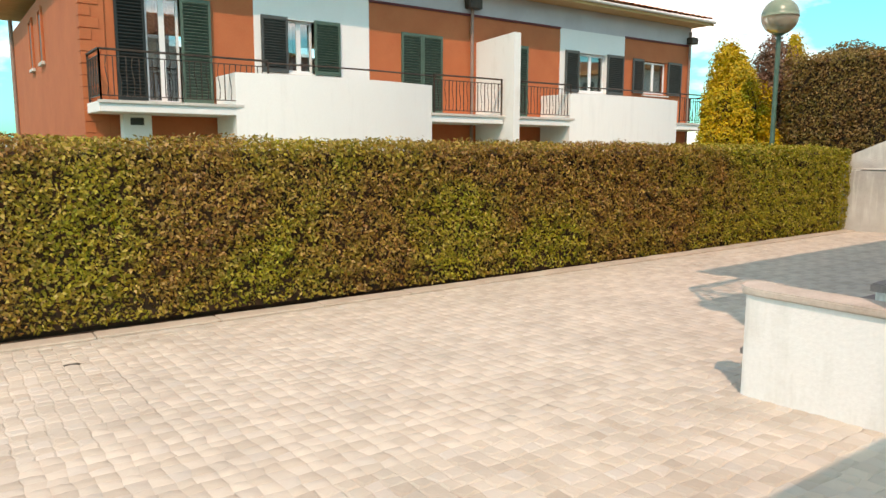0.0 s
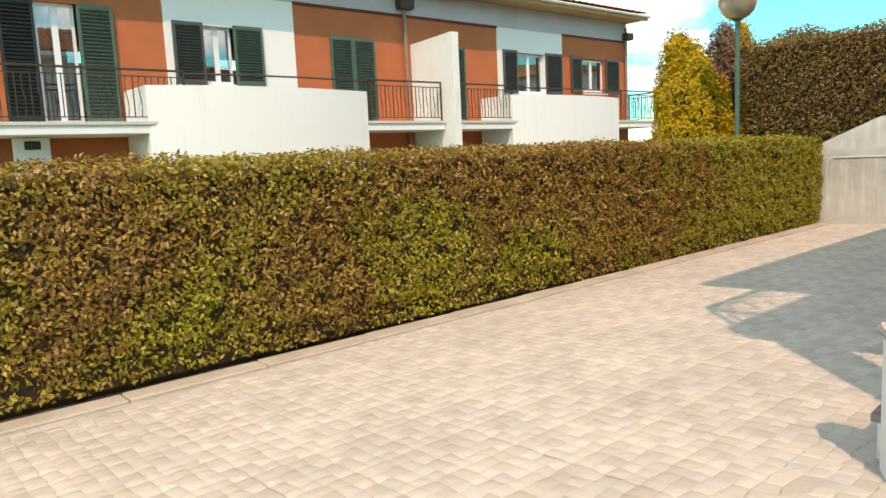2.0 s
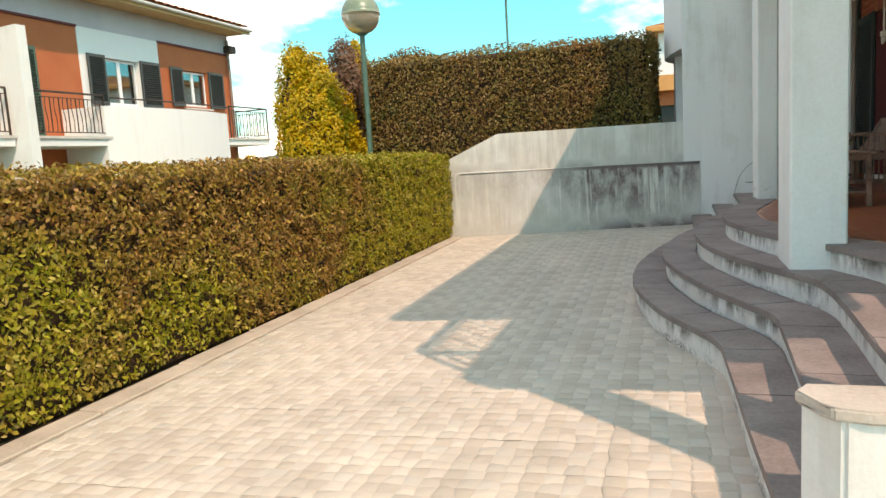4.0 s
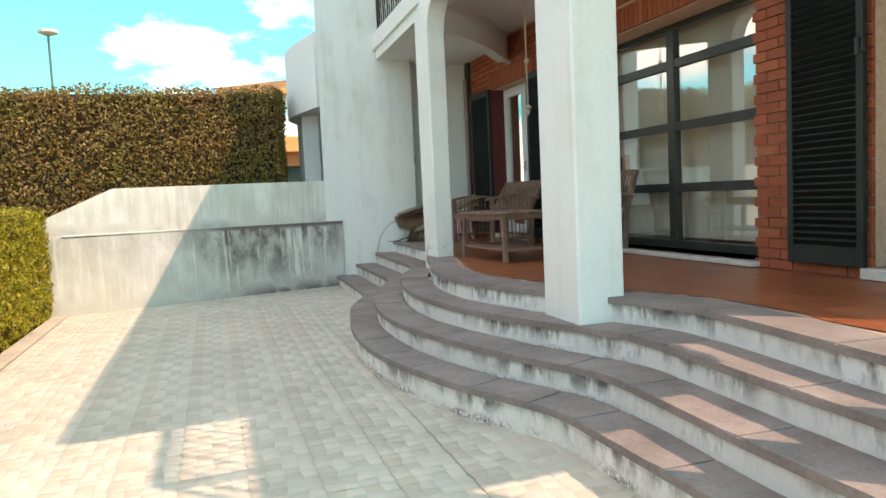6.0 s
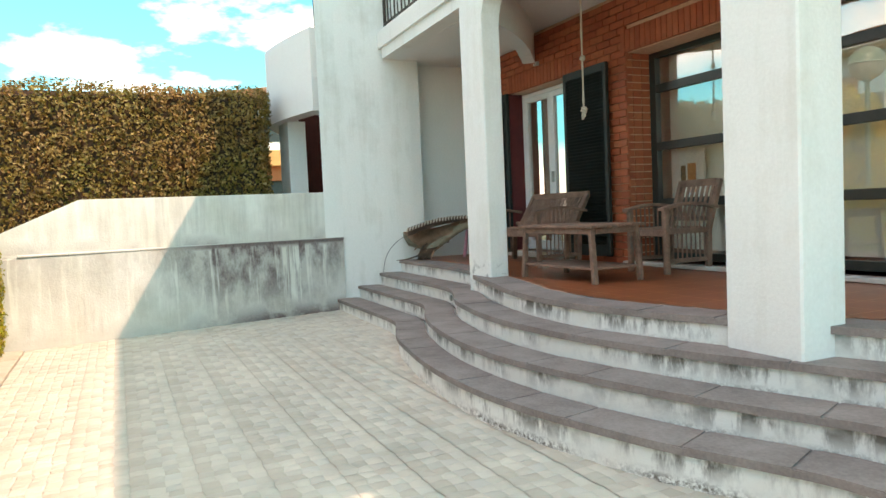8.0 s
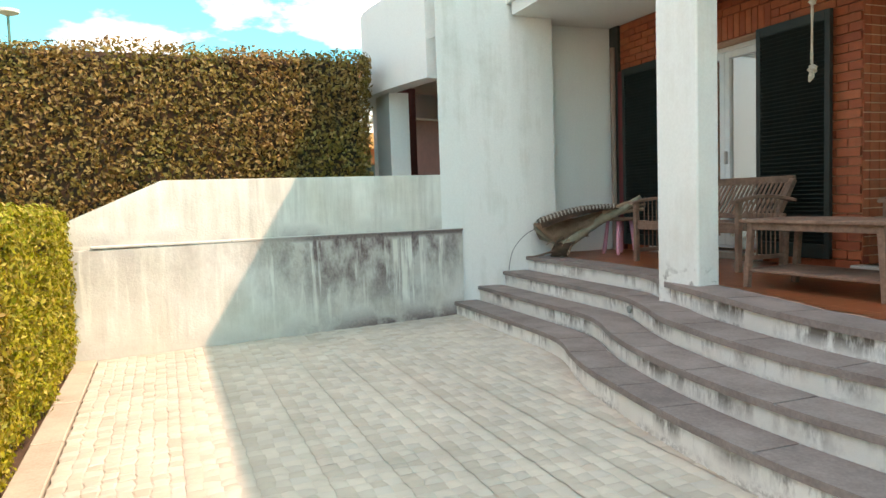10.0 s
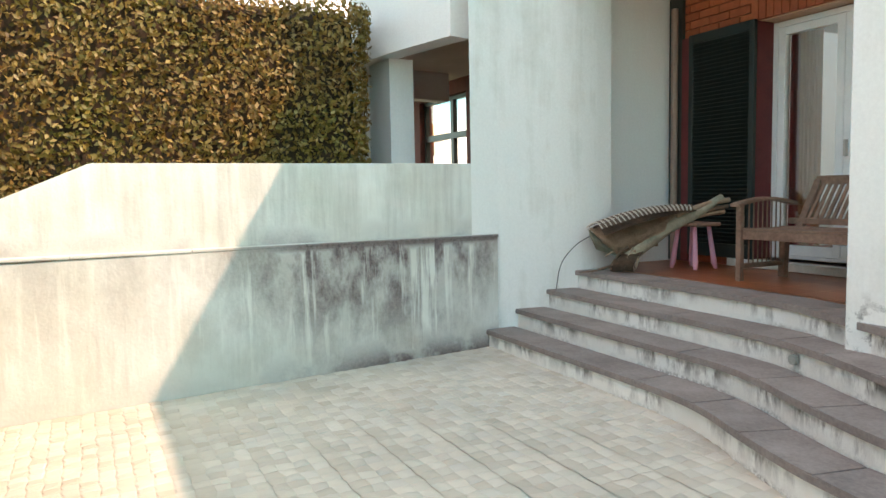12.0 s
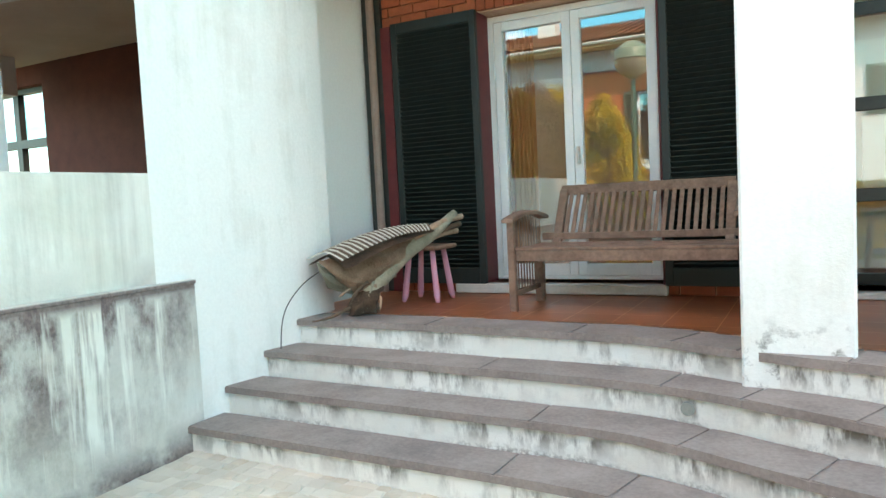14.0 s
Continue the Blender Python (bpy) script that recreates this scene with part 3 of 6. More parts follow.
PORCH_Z = 0.720


def smooth_line(c, n=5):
    return [(p.x, p.y) for p in spline([(a, b, 0) for a, b in c], n)]


def shifted(c, d):
    out = []
    for k, p in enumerate(c):
        a, b = c[max(k - 1, 0)], c[min(k + 1, len(c) - 1)]
        t = Vector((b[0] - a[0], b[1] - a[1])).normalized()
        out.append((p[0] + t.y * d, p[1] - t.x * d))
    return out


stairs = root("front_stairs", "curved front steps with dark stone treads over dirty white risers", "stairs", kind="")
lines = [smooth_line(c) for c in (C1, C2, C3, C4)]
for k, (c, z) in enumerate(zip(lines, LEVELS)):
    body = shifted(c, 0.028)
    zb = -0.05 if k == 0 else LEVELS[k - 1] - 0.02
    back = lines[k + 1] if k < 3 else [(p[0], p[1] - 0.35) for p in c]
    pts = body + [(body[-1][0], -0.02 if k < 3 else 0.9), (body[0][0], -0.02 if k < 3 else 0.9)]
    part("riser", prism(pts, zb, z - 0.042), M_RISER, stairs)
    # treads of separate stone slabs
    inner = shifted(c, 0.30 if k < 3 else 0.30)
    n = len(c)
    k0 = 0
    rng = random.Random(10 + k)
    while k0 < n - 1:
        k1 = min(n - 1, k0 + rng.choice((5, 6, 7)))
        if n - 1 - k1 < 3:
            k1 = n - 1
        o = [Vector(c[i]) for i in range(k0, k1 + 1)]
        q = [Vector(inner[i]) for i in range(k0, k1 + 1)]
        g = (o[1] - o[0]).normalized() * 0.0008
        o[0], q[0] = o[0] + g, q[0] + g
        dz = rng.uniform(-0.001, 0.001)
        bm = prism([(p.x, p.y) for p in o] + [(p.x, p.y) for p in q[::-1]], z - 0.042, z + dz)
        top = [e for e in bm.edges if all(v.co.z > z - 0.02 for v in e.verts)]
        bmesh.ops.bevel(bm, geom=top, offset=0.007, segments=2, affect="EDGES")
        part("tread", bm, M_TREAD, stairs)
        k0 = k1

# ---- porch floor ----
edge_in = shifted(lines[3], 0.30)
bm = prism(edge_in + [(13.62, 0.9), (13.80, 0.9), (13.80, -0.25), (3.9, -0.25)], 0.35, PORCH_Z - 0.008)
part("porch_slab", bm, M_MORTAR, kind="structure")

# ---- party wall and pier ----
prof = [(2.0, -0.2), (2.0, 1.73), (5.42, 1.73), (7.10, 1.00), (7.10, -0.2)]
def wall_profile(x0, x1, prof):
    bm = bmesh.new()
    a = [bm.verts.new((x0, y, z)) for y, z in prof]
    b = [bm.verts.new((x1, y, z)) for y, z in prof]
    bm.faces.new(a)
    bm.faces.new(b[::-1])
    for k in range(len(prof)):
        bm.faces.new((a[k], b[k], b[(k + 1) % len(prof)], a[(k + 1) % len(prof)]))
    return bm
bm = wall_profile(13.68, 13.90, prof)
bmesh.ops.bevel(bm, geom=[e for e in bm.edges if all(v.co.z > 0.98 for v in e.verts)], offset=0.012, segments=2, affect="EDGES")
part("party_wall", bm, M_PARTY, kind="structure", label="")
bm = wall_profile(13.63, 13.679, [(2.14, -0.2), (2.14, 1.09), (2.3, 1.09), (7.10, 1.045), (7.10, -0.2)])
bmesh.ops.bevel(bm, geom=[e for e in bm.edges if all(v.co.z > 1.0 and v.co.x < 13.65 for v in e.verts)], offset=0.012, segments=2, affect="EDGES")
part("party_wall_plinth", bm, M_PARTY, kind="structure")
PIER = [(14.05, 1.95), (13.90, 2.10), (13.675, 2.38), (13.655, 2.12), (13.60, 1.80), (13.54, 1.50), (13.51, 1.30), (13.496, 1.11), (13.496, 0.95), (13.80, 0.95), (13.80, 0.90), (14.05, 0.90)]
part("wall_pier", prism(PIER, -0.2, 6.3), M_PIER, kind="structure")
bm = bmesh.new()
ly = 2.13
rl = random.Random(4)
while ly < 6.1:
    l2 = min(6.11, ly + rl.uniform(0.5, 0.9))
    box(bm, 13.622 + rl.uniform(0, 0.006), 13.70, ly, l2 - 0.003, 1.066, 1.094, bevel=0.006)
    ly = l2
part("party_wall_ledge", bm, M_PARTY, kind="structure")
part("wall_side", prism([(13.80, 0.90), (13.80, -0.40), (14.05, -0.40), (14.05, 0.90)], -0.2, 6.3), M_WHITE_CLEAN, kind="structure")

# ---- house wall ----
OPEN_DOOR = (11.30, 12.72, 0.80, 2.98)
OPEN_WIN = (7.17, 10.21, 0.765, 3.02)
OPEN_RIGHT = (4.75, 6.09, 0.80, 2.98)
wall = part("wall_house", holed_wall(4.3, 13.80, 0.3, 6.3, -0.55, -0.14, [OPEN_DOOR, OPEN_WIN, OPEN_RIGHT]), M_MORTAR, kind="structure")
part("wall_upper", boxes([(4.3, 13.80, -0.135, -0.04, 3.70, 6.3)]), M_WHITE_CLEAN, kind="structure")
part("wall_west", boxes([(4.05, 4.295, -8.0, -0.04, -0.2, 6.3)]), M_WHITE_CLEAN, kind="structure")
part("wall_back", boxes([(4.3, 22.0, -8.2, -8.0, -0.2, 6.3)]), M_WHITE_CLEAN, kind="structure")
part("room_floor", boxes([(4.3, 13.8, -7.99, -0.56, 0.60, 0.74)]), M_PORCH, kind="structure")
part("room_ceiling", boxes([(4.3, 13.8, -7.99, -0.56, 3.3, 3.45)]), M_ROOM, kind="structure")
part("room_back_wall", boxes([(4.3, 13.79, -4.2, -4.0, 0.74, 3.3)]), M_ROOM, kind="structure")
part("room_partition", boxes([(10.3, 10.42, -3.99, -0.56, 0.74, 3.3)]), M_ROOM, kind="structure")

# ---- slab, ceiling, beams, roof ----
SL = [(3.55, 1.54), (6.0, 1.54), (8.5, 1.56), (10.4, 1.56), (11.5, 1.54), (13.45, 1.50)]
front = smooth_line(SL, 4)
part("slab_beam", strip_wall(front, 0.22, 3.56, 3.94, -1), M_WHITE, kind="structure")
part("slab", prism(shifted(front, -0.04) + [(13.79, 1.48), (13.79, -0.03), (3.55, -0.03)], 3.705, 3.935), M_WHITE, kind="structure")
part("ceiling", prism([(3.58, -0.13), (3.58, 1.29), (13.78, 1.27), (13.78, -0.13)], 3.675, 3.703), M_WHITE_CLEAN, kind="structure")
ARC = [(p.x, p.y) for p in spline([(10.28, 1.60, 0), (10.50, 1.25, 0), (10.85, 0.85, 0), (11.35, 0.40, 0), (12.05, -0.12, 0)], 5)]
part("curved_beam", strip_wall(ARC, 0.16, 3.29, 3.673, 1), M_WHITE, kind="structure")
part("low_ceiling", prism(ARC + [(13.79, -0.12), (13.79, 1.30), (10.5, 1.30)], 3.565, 3.60), M_WHITE_CLEAN, kind="structure")
part("beam_west", boxes([(3.57, 3.78, -0.03, 1.30, 3.56, 3.67)]), M_WHITE, kind="structure")
roof = root("roof", "overhanging roof with a white eave over the upper floor", "roof", (13, 0, 6.3))
roof.matrix_world = Matrix()
part("eave", boxes([(3.80, 14.25, -8.4, 1.23, 6.30, 6.46)], 0.01), M_WHITE_CLEAN, roof)


def tiled_slope(name, x0, x1, ya, za, yb, zb, parent, pitch=0.28, course=0.42, mat=None):
    """Rows of half-round roof tiles from the eave (ya, za) up to the ridge (yb, zb)."""
    up = Vector((0, yb - ya, zb - za))
    length = up.length
    up.normalize()
    nrm = Vector((1, 0, 0)).cross(up)
    if nrm.z < 0:
        nrm = -nrm
    verts, faces = [], []
    rows, cols = int(length / course), int((x1 - x0) / pitch)
    for i in range(cols):
        for j in range(rows):
            b = len(verts)
            o = Vector((x0 + (i + 0.5) * pitch, ya, za)) + up * (j * course)
            for s, lift in ((0, 0.035), (course * 1.06, 0.0)):
                for t in range(6):
                    a = math.pi * t / 5
                    verts.append(o + up * s + Vector((1, 0, 0)) * (-math.cos(a) * pitch * 0.5) + nrm * (math.sin(a) * 0.065 + lift))
            for t in range(5):
                faces.append((b + t, b + t + 1, b + 7 + t, b + 6 + t))
    return mesh_ob(name, verts, faces, mat or M_TILE, parent, kind="stuff")


tiled_slope("tiles", 3.8, 14.25, 1.12, 6.47, -3.4, 8.2, roof)
part("roof_deck", wall_profile(3.85, 14.2, [(1.2, 6.46), (-3.4, 8.19), (-8.3, 6.46)]), M_TILE, roof)

# ---- columns ----
def column(x0, x1, y0, y1, zb, zt, label, mat):
    c = root("porch_column", label, "column", ((x0 + x1) / 2, (y0 + y1) / 2, zb), group="porch columns")
    cx, cy = (x0 + x1) / 2, (y0 + y1) / 2
    bm = bmesh.new()
    box(bm, x0 - cx, x1 - cx, y0 - cy, y1 - cy, 0, zt - zb, bevel=0.012)
    part("shaft", bm, mat, c)
    return c


column(6.43, 6.93, 1.58, 1.91, 0.40, 3.555, "wide white plastered column with yellow-brown stains on the step edge", M_WHITE)
column(10.16, 10.63, 1.47, 1.68, 0.40, 3.555, "slim white plastered column with a mouldy foot, beside the teak table", M_SLIM)
column(3.62, 3.87, 1.18, 1.43, 0.638, 3.555, "white plastered corner column standing on the stair parapet", M_WHITE)
# curved haunches at the column head
for sx in (-1, 1):
    hb = bmesh.new()
    pts = [(0.0, 0.0), (0.0, -0.34)] + [(0.34 - 0.34 * math.cos(a), -0.34 + 0.34 * math.sin(a)) for a in [math.pi / 2 * i / 6 for i in range(1, 7)]]
    a = [hb.verts.new((10.39 + sx * (0.229 + u), 1.675, 3.553 + w)) for u, w in pts]
    b = [hb.verts.new((10.39 + sx * (0.229 + u), 1.475, 3.553 + w)) for u, w in pts]
    hb.faces.new(a)
    hb.faces.new(b[::-1])
    for k in range(len(pts)):
        hb.faces.new((a[k], b[k], b[(k + 1) % len(pts)], a[(k + 1) % len(pts)]))
    if sx < 0:
        part("haunch", hb, M_WHITE, kind="structure")
    else:
        hb.free()

# ---- stair parapet ----
par = root("stair_parapet", "low white plastered parapet with a chipped pale cap and splayed end", "wall", (3.75, 1.2, 0))
par.matrix_world = Matrix()
bm = prism([(3.65, -0.30), (3.858, -0.30), (3.858, 2.24), (3.80, 2.275), (3.65, 2.185)], -0.1, 0.595)
bmesh.ops.bevel(bm, geom=[e for e in bm.edges if abs(e.verts[0].co.z - e.verts[1].co.z) > 0.3], offset=0.012, segments=2, affect="EDGES")
part("parapet_body", bm, M_PIER, par)
for pts in ([(3.63, -0.32), (3.872, -0.32), (3.872, 0.548), (3.63, 0.548)], [(3.63, 0.552), (3.872, 0.552), (3.872, 1.398), (3.63, 1.398)],
            [(3.63, 1.402), (3.872, 1.402), (3.872, 2.25), (3.80, 2.292), (3.70, 2.232), (3.652, 2.215), (3.63, 2.12)]):
    bm = prism(pts, 0.595, 0.637)
    bmesh.ops.bevel(bm, geom=bm.edges[:], offset=0.008, segments=2, affect="EDGES")
    part("parapet_cap", bm, M_CAP, par)
# Unseen wall, added to throw the shadow on the paving before the parapet.
part("unseen_shadow_wall", boxes([(0.90, 2.60, -0.16, 0.04, -0.2, 2.32)], 0.01), M_WHITE, kind="structure")

# ---- openings: window, doors, shutters ----
def louvre_shutter(label, w, h, mat=None, slats=38, t=0.045, group="shutters", knob=False):
    """A louvred shutter, hinge edge at the left of its own origin, foot at zero, standing along x."""
    mat = mat or M_SHUT
    s = root("louvred_shutter", label, "shutter", group=group)
    st = 0.055
    part("stile", boxes([(0, st, -t / 2, t / 2, 0, h)], 0.004), mat, s)
    part("stile", boxes([(w - st, w, -t / 2, t / 2, 0, h)], 0.004), mat, s)
    part("rail", boxes([(st, w - st, -t / 2, t / 2, 0, 0.13)], 0.004), mat, s)
    part("rail", boxes([(st, w - st, -t / 2, t / 2, h - 0.09, h)], 0.004), mat, s)
    n = slats
    step = (h - 0.22) / n
    for k in range(n):
        bm = bmesh.new()
        bar(bm, (st - 0.003, 0, 0.13 + (k + 0.5) * step), (w - st + 0.003, 0, 0.13 + (k + 0.5) * step), 0.008, step * 1.25, 0.0, (0, 0.75, 0.66))
        part("slat", bm, mat, s)
    part("backing", boxes([(st, w - st, -t / 2 + 0.002, -t / 2 + 0.008, 0.13, h - 0.09)]), M_SHUT, s)
    if knob:
        part("latch", boxes([(-0.03, 0.03, t / 2, t / 2 + 0.035, 1.42, 1.50), (-0.012, 0.012, t / 2 + 0.02, t / 2 + 0.06, 1.40, 1.52)], 0.004), M_BLACK, s, "black iron latch")
    return s


def place(ob, x, y, z, rz=0):
    ob.matrix_world = pose(x, y, z, 0, 0, rz)
    return ob


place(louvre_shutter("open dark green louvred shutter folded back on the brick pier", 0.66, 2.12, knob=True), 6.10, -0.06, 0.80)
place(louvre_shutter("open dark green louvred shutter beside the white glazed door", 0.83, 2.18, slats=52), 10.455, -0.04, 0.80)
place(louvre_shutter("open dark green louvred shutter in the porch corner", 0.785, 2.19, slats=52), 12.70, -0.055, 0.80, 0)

win = root("porch_window", "wide porch window with dark metal bars and reflecting glass", "window")
wx0, wx1, wz0, wz1 = 7.17, 10.21, 0.767, 3.02
wy = -0.50
part("window_frame", boxes([(wx0, wx0 + 0.05, wy, wy + 0.07, wz0, wz1), (wx1 - 0.09, wx1, wy, wy + 0.07, wz0, wz1), (wx0 + 0.05, wx1 - 0.09, wy, wy + 0.07, wz0, wz0 + 0.08), (wx0 + 0.05, wx1 - 0.09, wy, wy + 0.07, wz1 - 0.06, wz1)]), M_FRAME_DK, win)
part("mullion", boxes([(8.64, 8.76, wy, wy + 0.075, wz0 + 0.08, wz1 - 0.06)], 0.004), M_FRAME_DK, win)
for zc in (1.385, 2.00, 2.63):
    part("transom", boxes([(wx0 + 0.05, 8.64, wy + 0.004, wy + 0.068, zc - 0.045, zc + 0.045)], 0.004), M_FRAME_DK, win)
    part("transom", boxes([(8.76, wx1 - 0.09, wy + 0.004, wy + 0.068, zc - 0.045, zc + 0.045)], 0.004), M_FRAME_DK, win)
zs = [0.85, 1.34, 1.43, 1.955, 2.045, 2.585, 2.675, 2.96]
for a, b in ((wx0 + 0.05, 8.64), (8.76, wx1 - 0.09)):
    for k in range(0, 8, 2):
        part("pane", boxes([(a, b, wy + 0.03, wy + 0.036, zs[k], zs[k + 1])]), M_GLASS, win)
part("window_sill", boxes([(7.12, 10.25, -0.50, -0.02, 0.725, 0.765)], 0.006), M_STONE, kind="structure")
part("door_sill", boxes([(11.28, 12.98, -0.38, -0.03, 0.725, 0.80)], 0.006), M_STONE, kind="structure")
part("door_sill_2", boxes([(4.6, 6.12, -0.38, -0.03, 0.725, 0.80)], 0.006), M_STONE, kind="structure")


def glazed_door(label, x0, x1, z0, z1, y, mat, panes_x=2):
    d = root("glazed_door", label, "door")
    f = 0.07
    part("door_frame", boxes([(x0, x0 + 0.05, y, y + 0.08, z0, z1), (x1 - 0.05, x1, y, y + 0.08, z0, z1), (x0 + 0.05, x1 - 0.05, y, y + 0.08, z1 - 0.05, z1), (x0 + 0.05, x1 - 0.05, y, y + 0.08, z0, z0 + 0.03)], 0.003), mat, d)
    mid = (x0 + x1) / 2
    for a, b in ((x0 + 0.053, mid - 0.002), (mid + 0.002, x1 - 0.053)):
        leaf = part("door_leaf", boxes([(a, a + f, y + 0.015, y + 0.075, z0 + 0.033, z1 - 0.053), (b - f, b, y + 0.015, y + 0.075, z0 + 0.033, z1 - 0.053), (a + f, b - f, y + 0.015, y + 0.075, z0 + 0.033, z0 + 0.033 + 0.09), (a + f, b - f, y + 0.015, y + 0.075, z1 - 0.053 - f, z1 - 0.053)], 0.003), mat, d)
        part("pane", boxes([(a + f, b - f, y + 0.04, y + 0.046, z0 + 0.123, z1 - 0.053 - f)]), M_GLASS_DOOR, leaf)
    part("handle", boxes([(mid - 0.05, mid - 0.03, y + 0.075, y + 0.12, 1.72, 1.86)], 0.004), M_STONE, d)
    return d


glazed_door("closed white two-leaf glazed door with curtains behind it", 11.31, 12.71, 0.81, 2.97, -0.38, M_FRAME_WH)
glazed_door("dark-framed glazed door at the far end of the porch", 4.77, 6.08, 0.81, 2.97, -0.38, M_FRAME_DK)


def curtain(label, x0, x1, z0, z1, y, mat, folds, amp=0.03):
    n = folds * 8
    pts = [(x0 + (x1 - x0) * k / n, y + amp * math.sin(2 * math.pi * folds * k / n) + 0.4 * amp * math.sin(5.1 * k / 8)) for k in range(n + 1)]
    ob = part("curtain", strip_wall(pts, 0.006, z0, z1, 1), mat, smooth=False)
    return tagged(ob, label, "curtain")


curtain("terracotta curtain hanging behind the white door", 12.44, 12.65, 0.80, 3.0, -0.62, M_CURTAIN, 6)
curtain("dark red curtain hanging beside the terracotta one", 12.60, 12.82, 0.80, 3.0, -0.70, M_CURTAIN_RED, 4)

part("corner_strip", boxes([(13.603, 13.785, -0.128, -0.07, 0.725, 3.66)]), M_FRAME_DK, kind="structure")
# red-painted reveals and curtains at the side of the door
part("door_reveal", boxes([(12.707, 12.7195, -0.30, -0.085, 0.801, 2.979), (11.3005, 11.313, -0.30, -0.085, 0.801, 2.979), (13.505, 13.60, -0.13, -0.06, 0.725, 2.98),]), M_RED, kind="structure")
curtain("pale roller curtain lowered behind the wide window", 7.22, 10.15, 0.86, 3.0, -0.66, M_BLIND, 2, 0.006)
pic = root("painting", "small framed painting leaning inside the wide window", "painting", (9.80, -0.56, 1.43))
part("canvas", boxes([(-0.24, 0.24, -0.02, 0.0, 0, 0.50)], 0.004), M_CURTAIN_W, pic)
part("painted_shape", boxes([(-0.12, 0.0, 0.001, 0.004, 0.05, 0.36)]), M_CURTAIN, pic)
part("painted_shape", boxes([(0.03, 0.10, 0.001, 0.004, 0.12, 0.34)]), M_PALM_DK, pic)
part("shelf_inside", boxes([(8.8, 10.15, -0.62, -0.52, 1.395, 1.425)], 0.004), M_PALM_DK, None, "dark shelf inside the wide window", category="shelf")

for ob in bpy.data.objects:
    if ob.name.startswith("pane"):
        ob.visible_shadow = False

# ---- hedges ----
rng = np.random.default_rng(7)
hedge = root("front_hedge", "clipped hedge with green and reddish-brown leaves along the terrace kerb", "hedge", (2, 6.7, -0.1))
hedge.matrix_world = Matrix()
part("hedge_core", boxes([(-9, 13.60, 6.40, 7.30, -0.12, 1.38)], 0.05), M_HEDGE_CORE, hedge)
P, N = box_skin(-8.9, 13.66, 6.275, 7.38, -0.06, 1.475, ["-y"], 3900, rng)
P2, N2 = box_skin(-8.9, 13.66, 6.24, 7.38, -0.06, 1.475, ["+z", "+x"], 1700, rng)
P3, N3 = box_skin(-8.9, 13.66, 6.24, 7.38, -0.06, 1.475, ["+y"], 350, rng)
P, N = np.concatenate([P, P2, P3]), np.concatenate([N, N2, N3])
P[:, 1] += np.clip(0.26 - P[:, 2], 0, 0.4) * 0.20 * (P[:, 1] < 6.6)
keep = rng.uniform(0, 1, len(P)) < np.clip((P[:, 2] + 0.06) / 0.22, 0.75, 1)
leaf_cloud("hedge_leaf", P[keep], N[keep], 0.0215, M_LEAF, parent=hedge, seed=3)

tall = root("tall_hedge", "tall clipped hedge with brownish green leaves behind the party wall", "hedge")
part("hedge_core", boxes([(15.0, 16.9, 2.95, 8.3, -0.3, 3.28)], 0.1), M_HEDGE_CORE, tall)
P, N = box_skin(14.85, 17.05, 2.78, 8.5, 0.9, 3.42, ["-x", "-y"], 1500, rng, 0.25, 0.12, 0.06)
P2, N2 = box_skin(14.85, 17.05, 2.78, 8.5, 0.9, 3.42, ["+z", "+y", "+x"], 450, rng, 0.25, 0.12, 0.06)
leaf_cloud("hedge_leaf", np.concatenate([P, P2]), np.concatenate([N, N2]), 0.030, M_LEAF2, parent=tall, seed=4)


def conifer(label, x, y, z0, h, r, count, seed, mat=None):
    mat = mat or M_YELLOW
    t = root("conifer", label, "tree", (x, y, z0))
    part("trunk", tube([(0, 0, 0), (0, 0, h * 0.7)], 0.07, radii=[0.08, 0.03]), M_WOOD, t)
    g = np.random.default_rng(seed)
    k = 90
    zc = g.uniform(0.03, 0.97, k) ** 0.9
    ang = g.uniform(0, 2 * np.pi, k)
    rad = r * np.clip(np.sin(np.pi * np.clip(zc * 0.86 + 0.16, 0, 1)) ** 0.75, 0.05, 1) * g.uniform(0.74, 1.0, k)
    c = np.stack([np.cos(ang) * rad, np.sin(ang) * rad, zc * h], 1)
    P, N = [], []
    per = count // k
    for q in range(k):
        size = 0.20 * r / 0.8 * g.uniform(0.7, 1.3)
        d = g.normal(0, 1, (per, 3))
        d /= np.linalg.norm(d, axis=1)[:, None]
        d[:, 2] *= 1.9
        P.append(c[q] + d * size * g.uniform(0.55, 1.05, per)[:, None])
        out = d * 0.6 + np.array([np.cos(ang[q]), np.sin(ang[q]), 0.5])
        N.append(out)
    leaf_cloud("crown", np.concatenate(P), np.concatenate(N), 0.035, mat, parent=t, seed=seed, droop=0.9)
    # Solid body, coloured dark for the shaded inside of the crown.
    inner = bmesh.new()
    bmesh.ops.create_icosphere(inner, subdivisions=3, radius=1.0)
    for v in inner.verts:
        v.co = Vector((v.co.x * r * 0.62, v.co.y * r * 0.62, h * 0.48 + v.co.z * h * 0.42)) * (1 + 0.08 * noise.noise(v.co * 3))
    part("dark_inner_core", inner, M_HEDGE_CORE, t)
    return t


conifer("golden-yellow conifer, broad at its foot, behind the clipped hedge", 14.3, 9.10, -0.2, 3.45, 0.86, 46000, 11)
conifer("taller golden-yellow conifer top rising behind the first one", 15.7, 10.25, -0.2, 4.15, 0.66, 20000, 12)
conifer("golden-yellow conifer top beside the tall hedge", 17.4, 9.55, -0.2, 4.35, 0.55, 14000, 13)
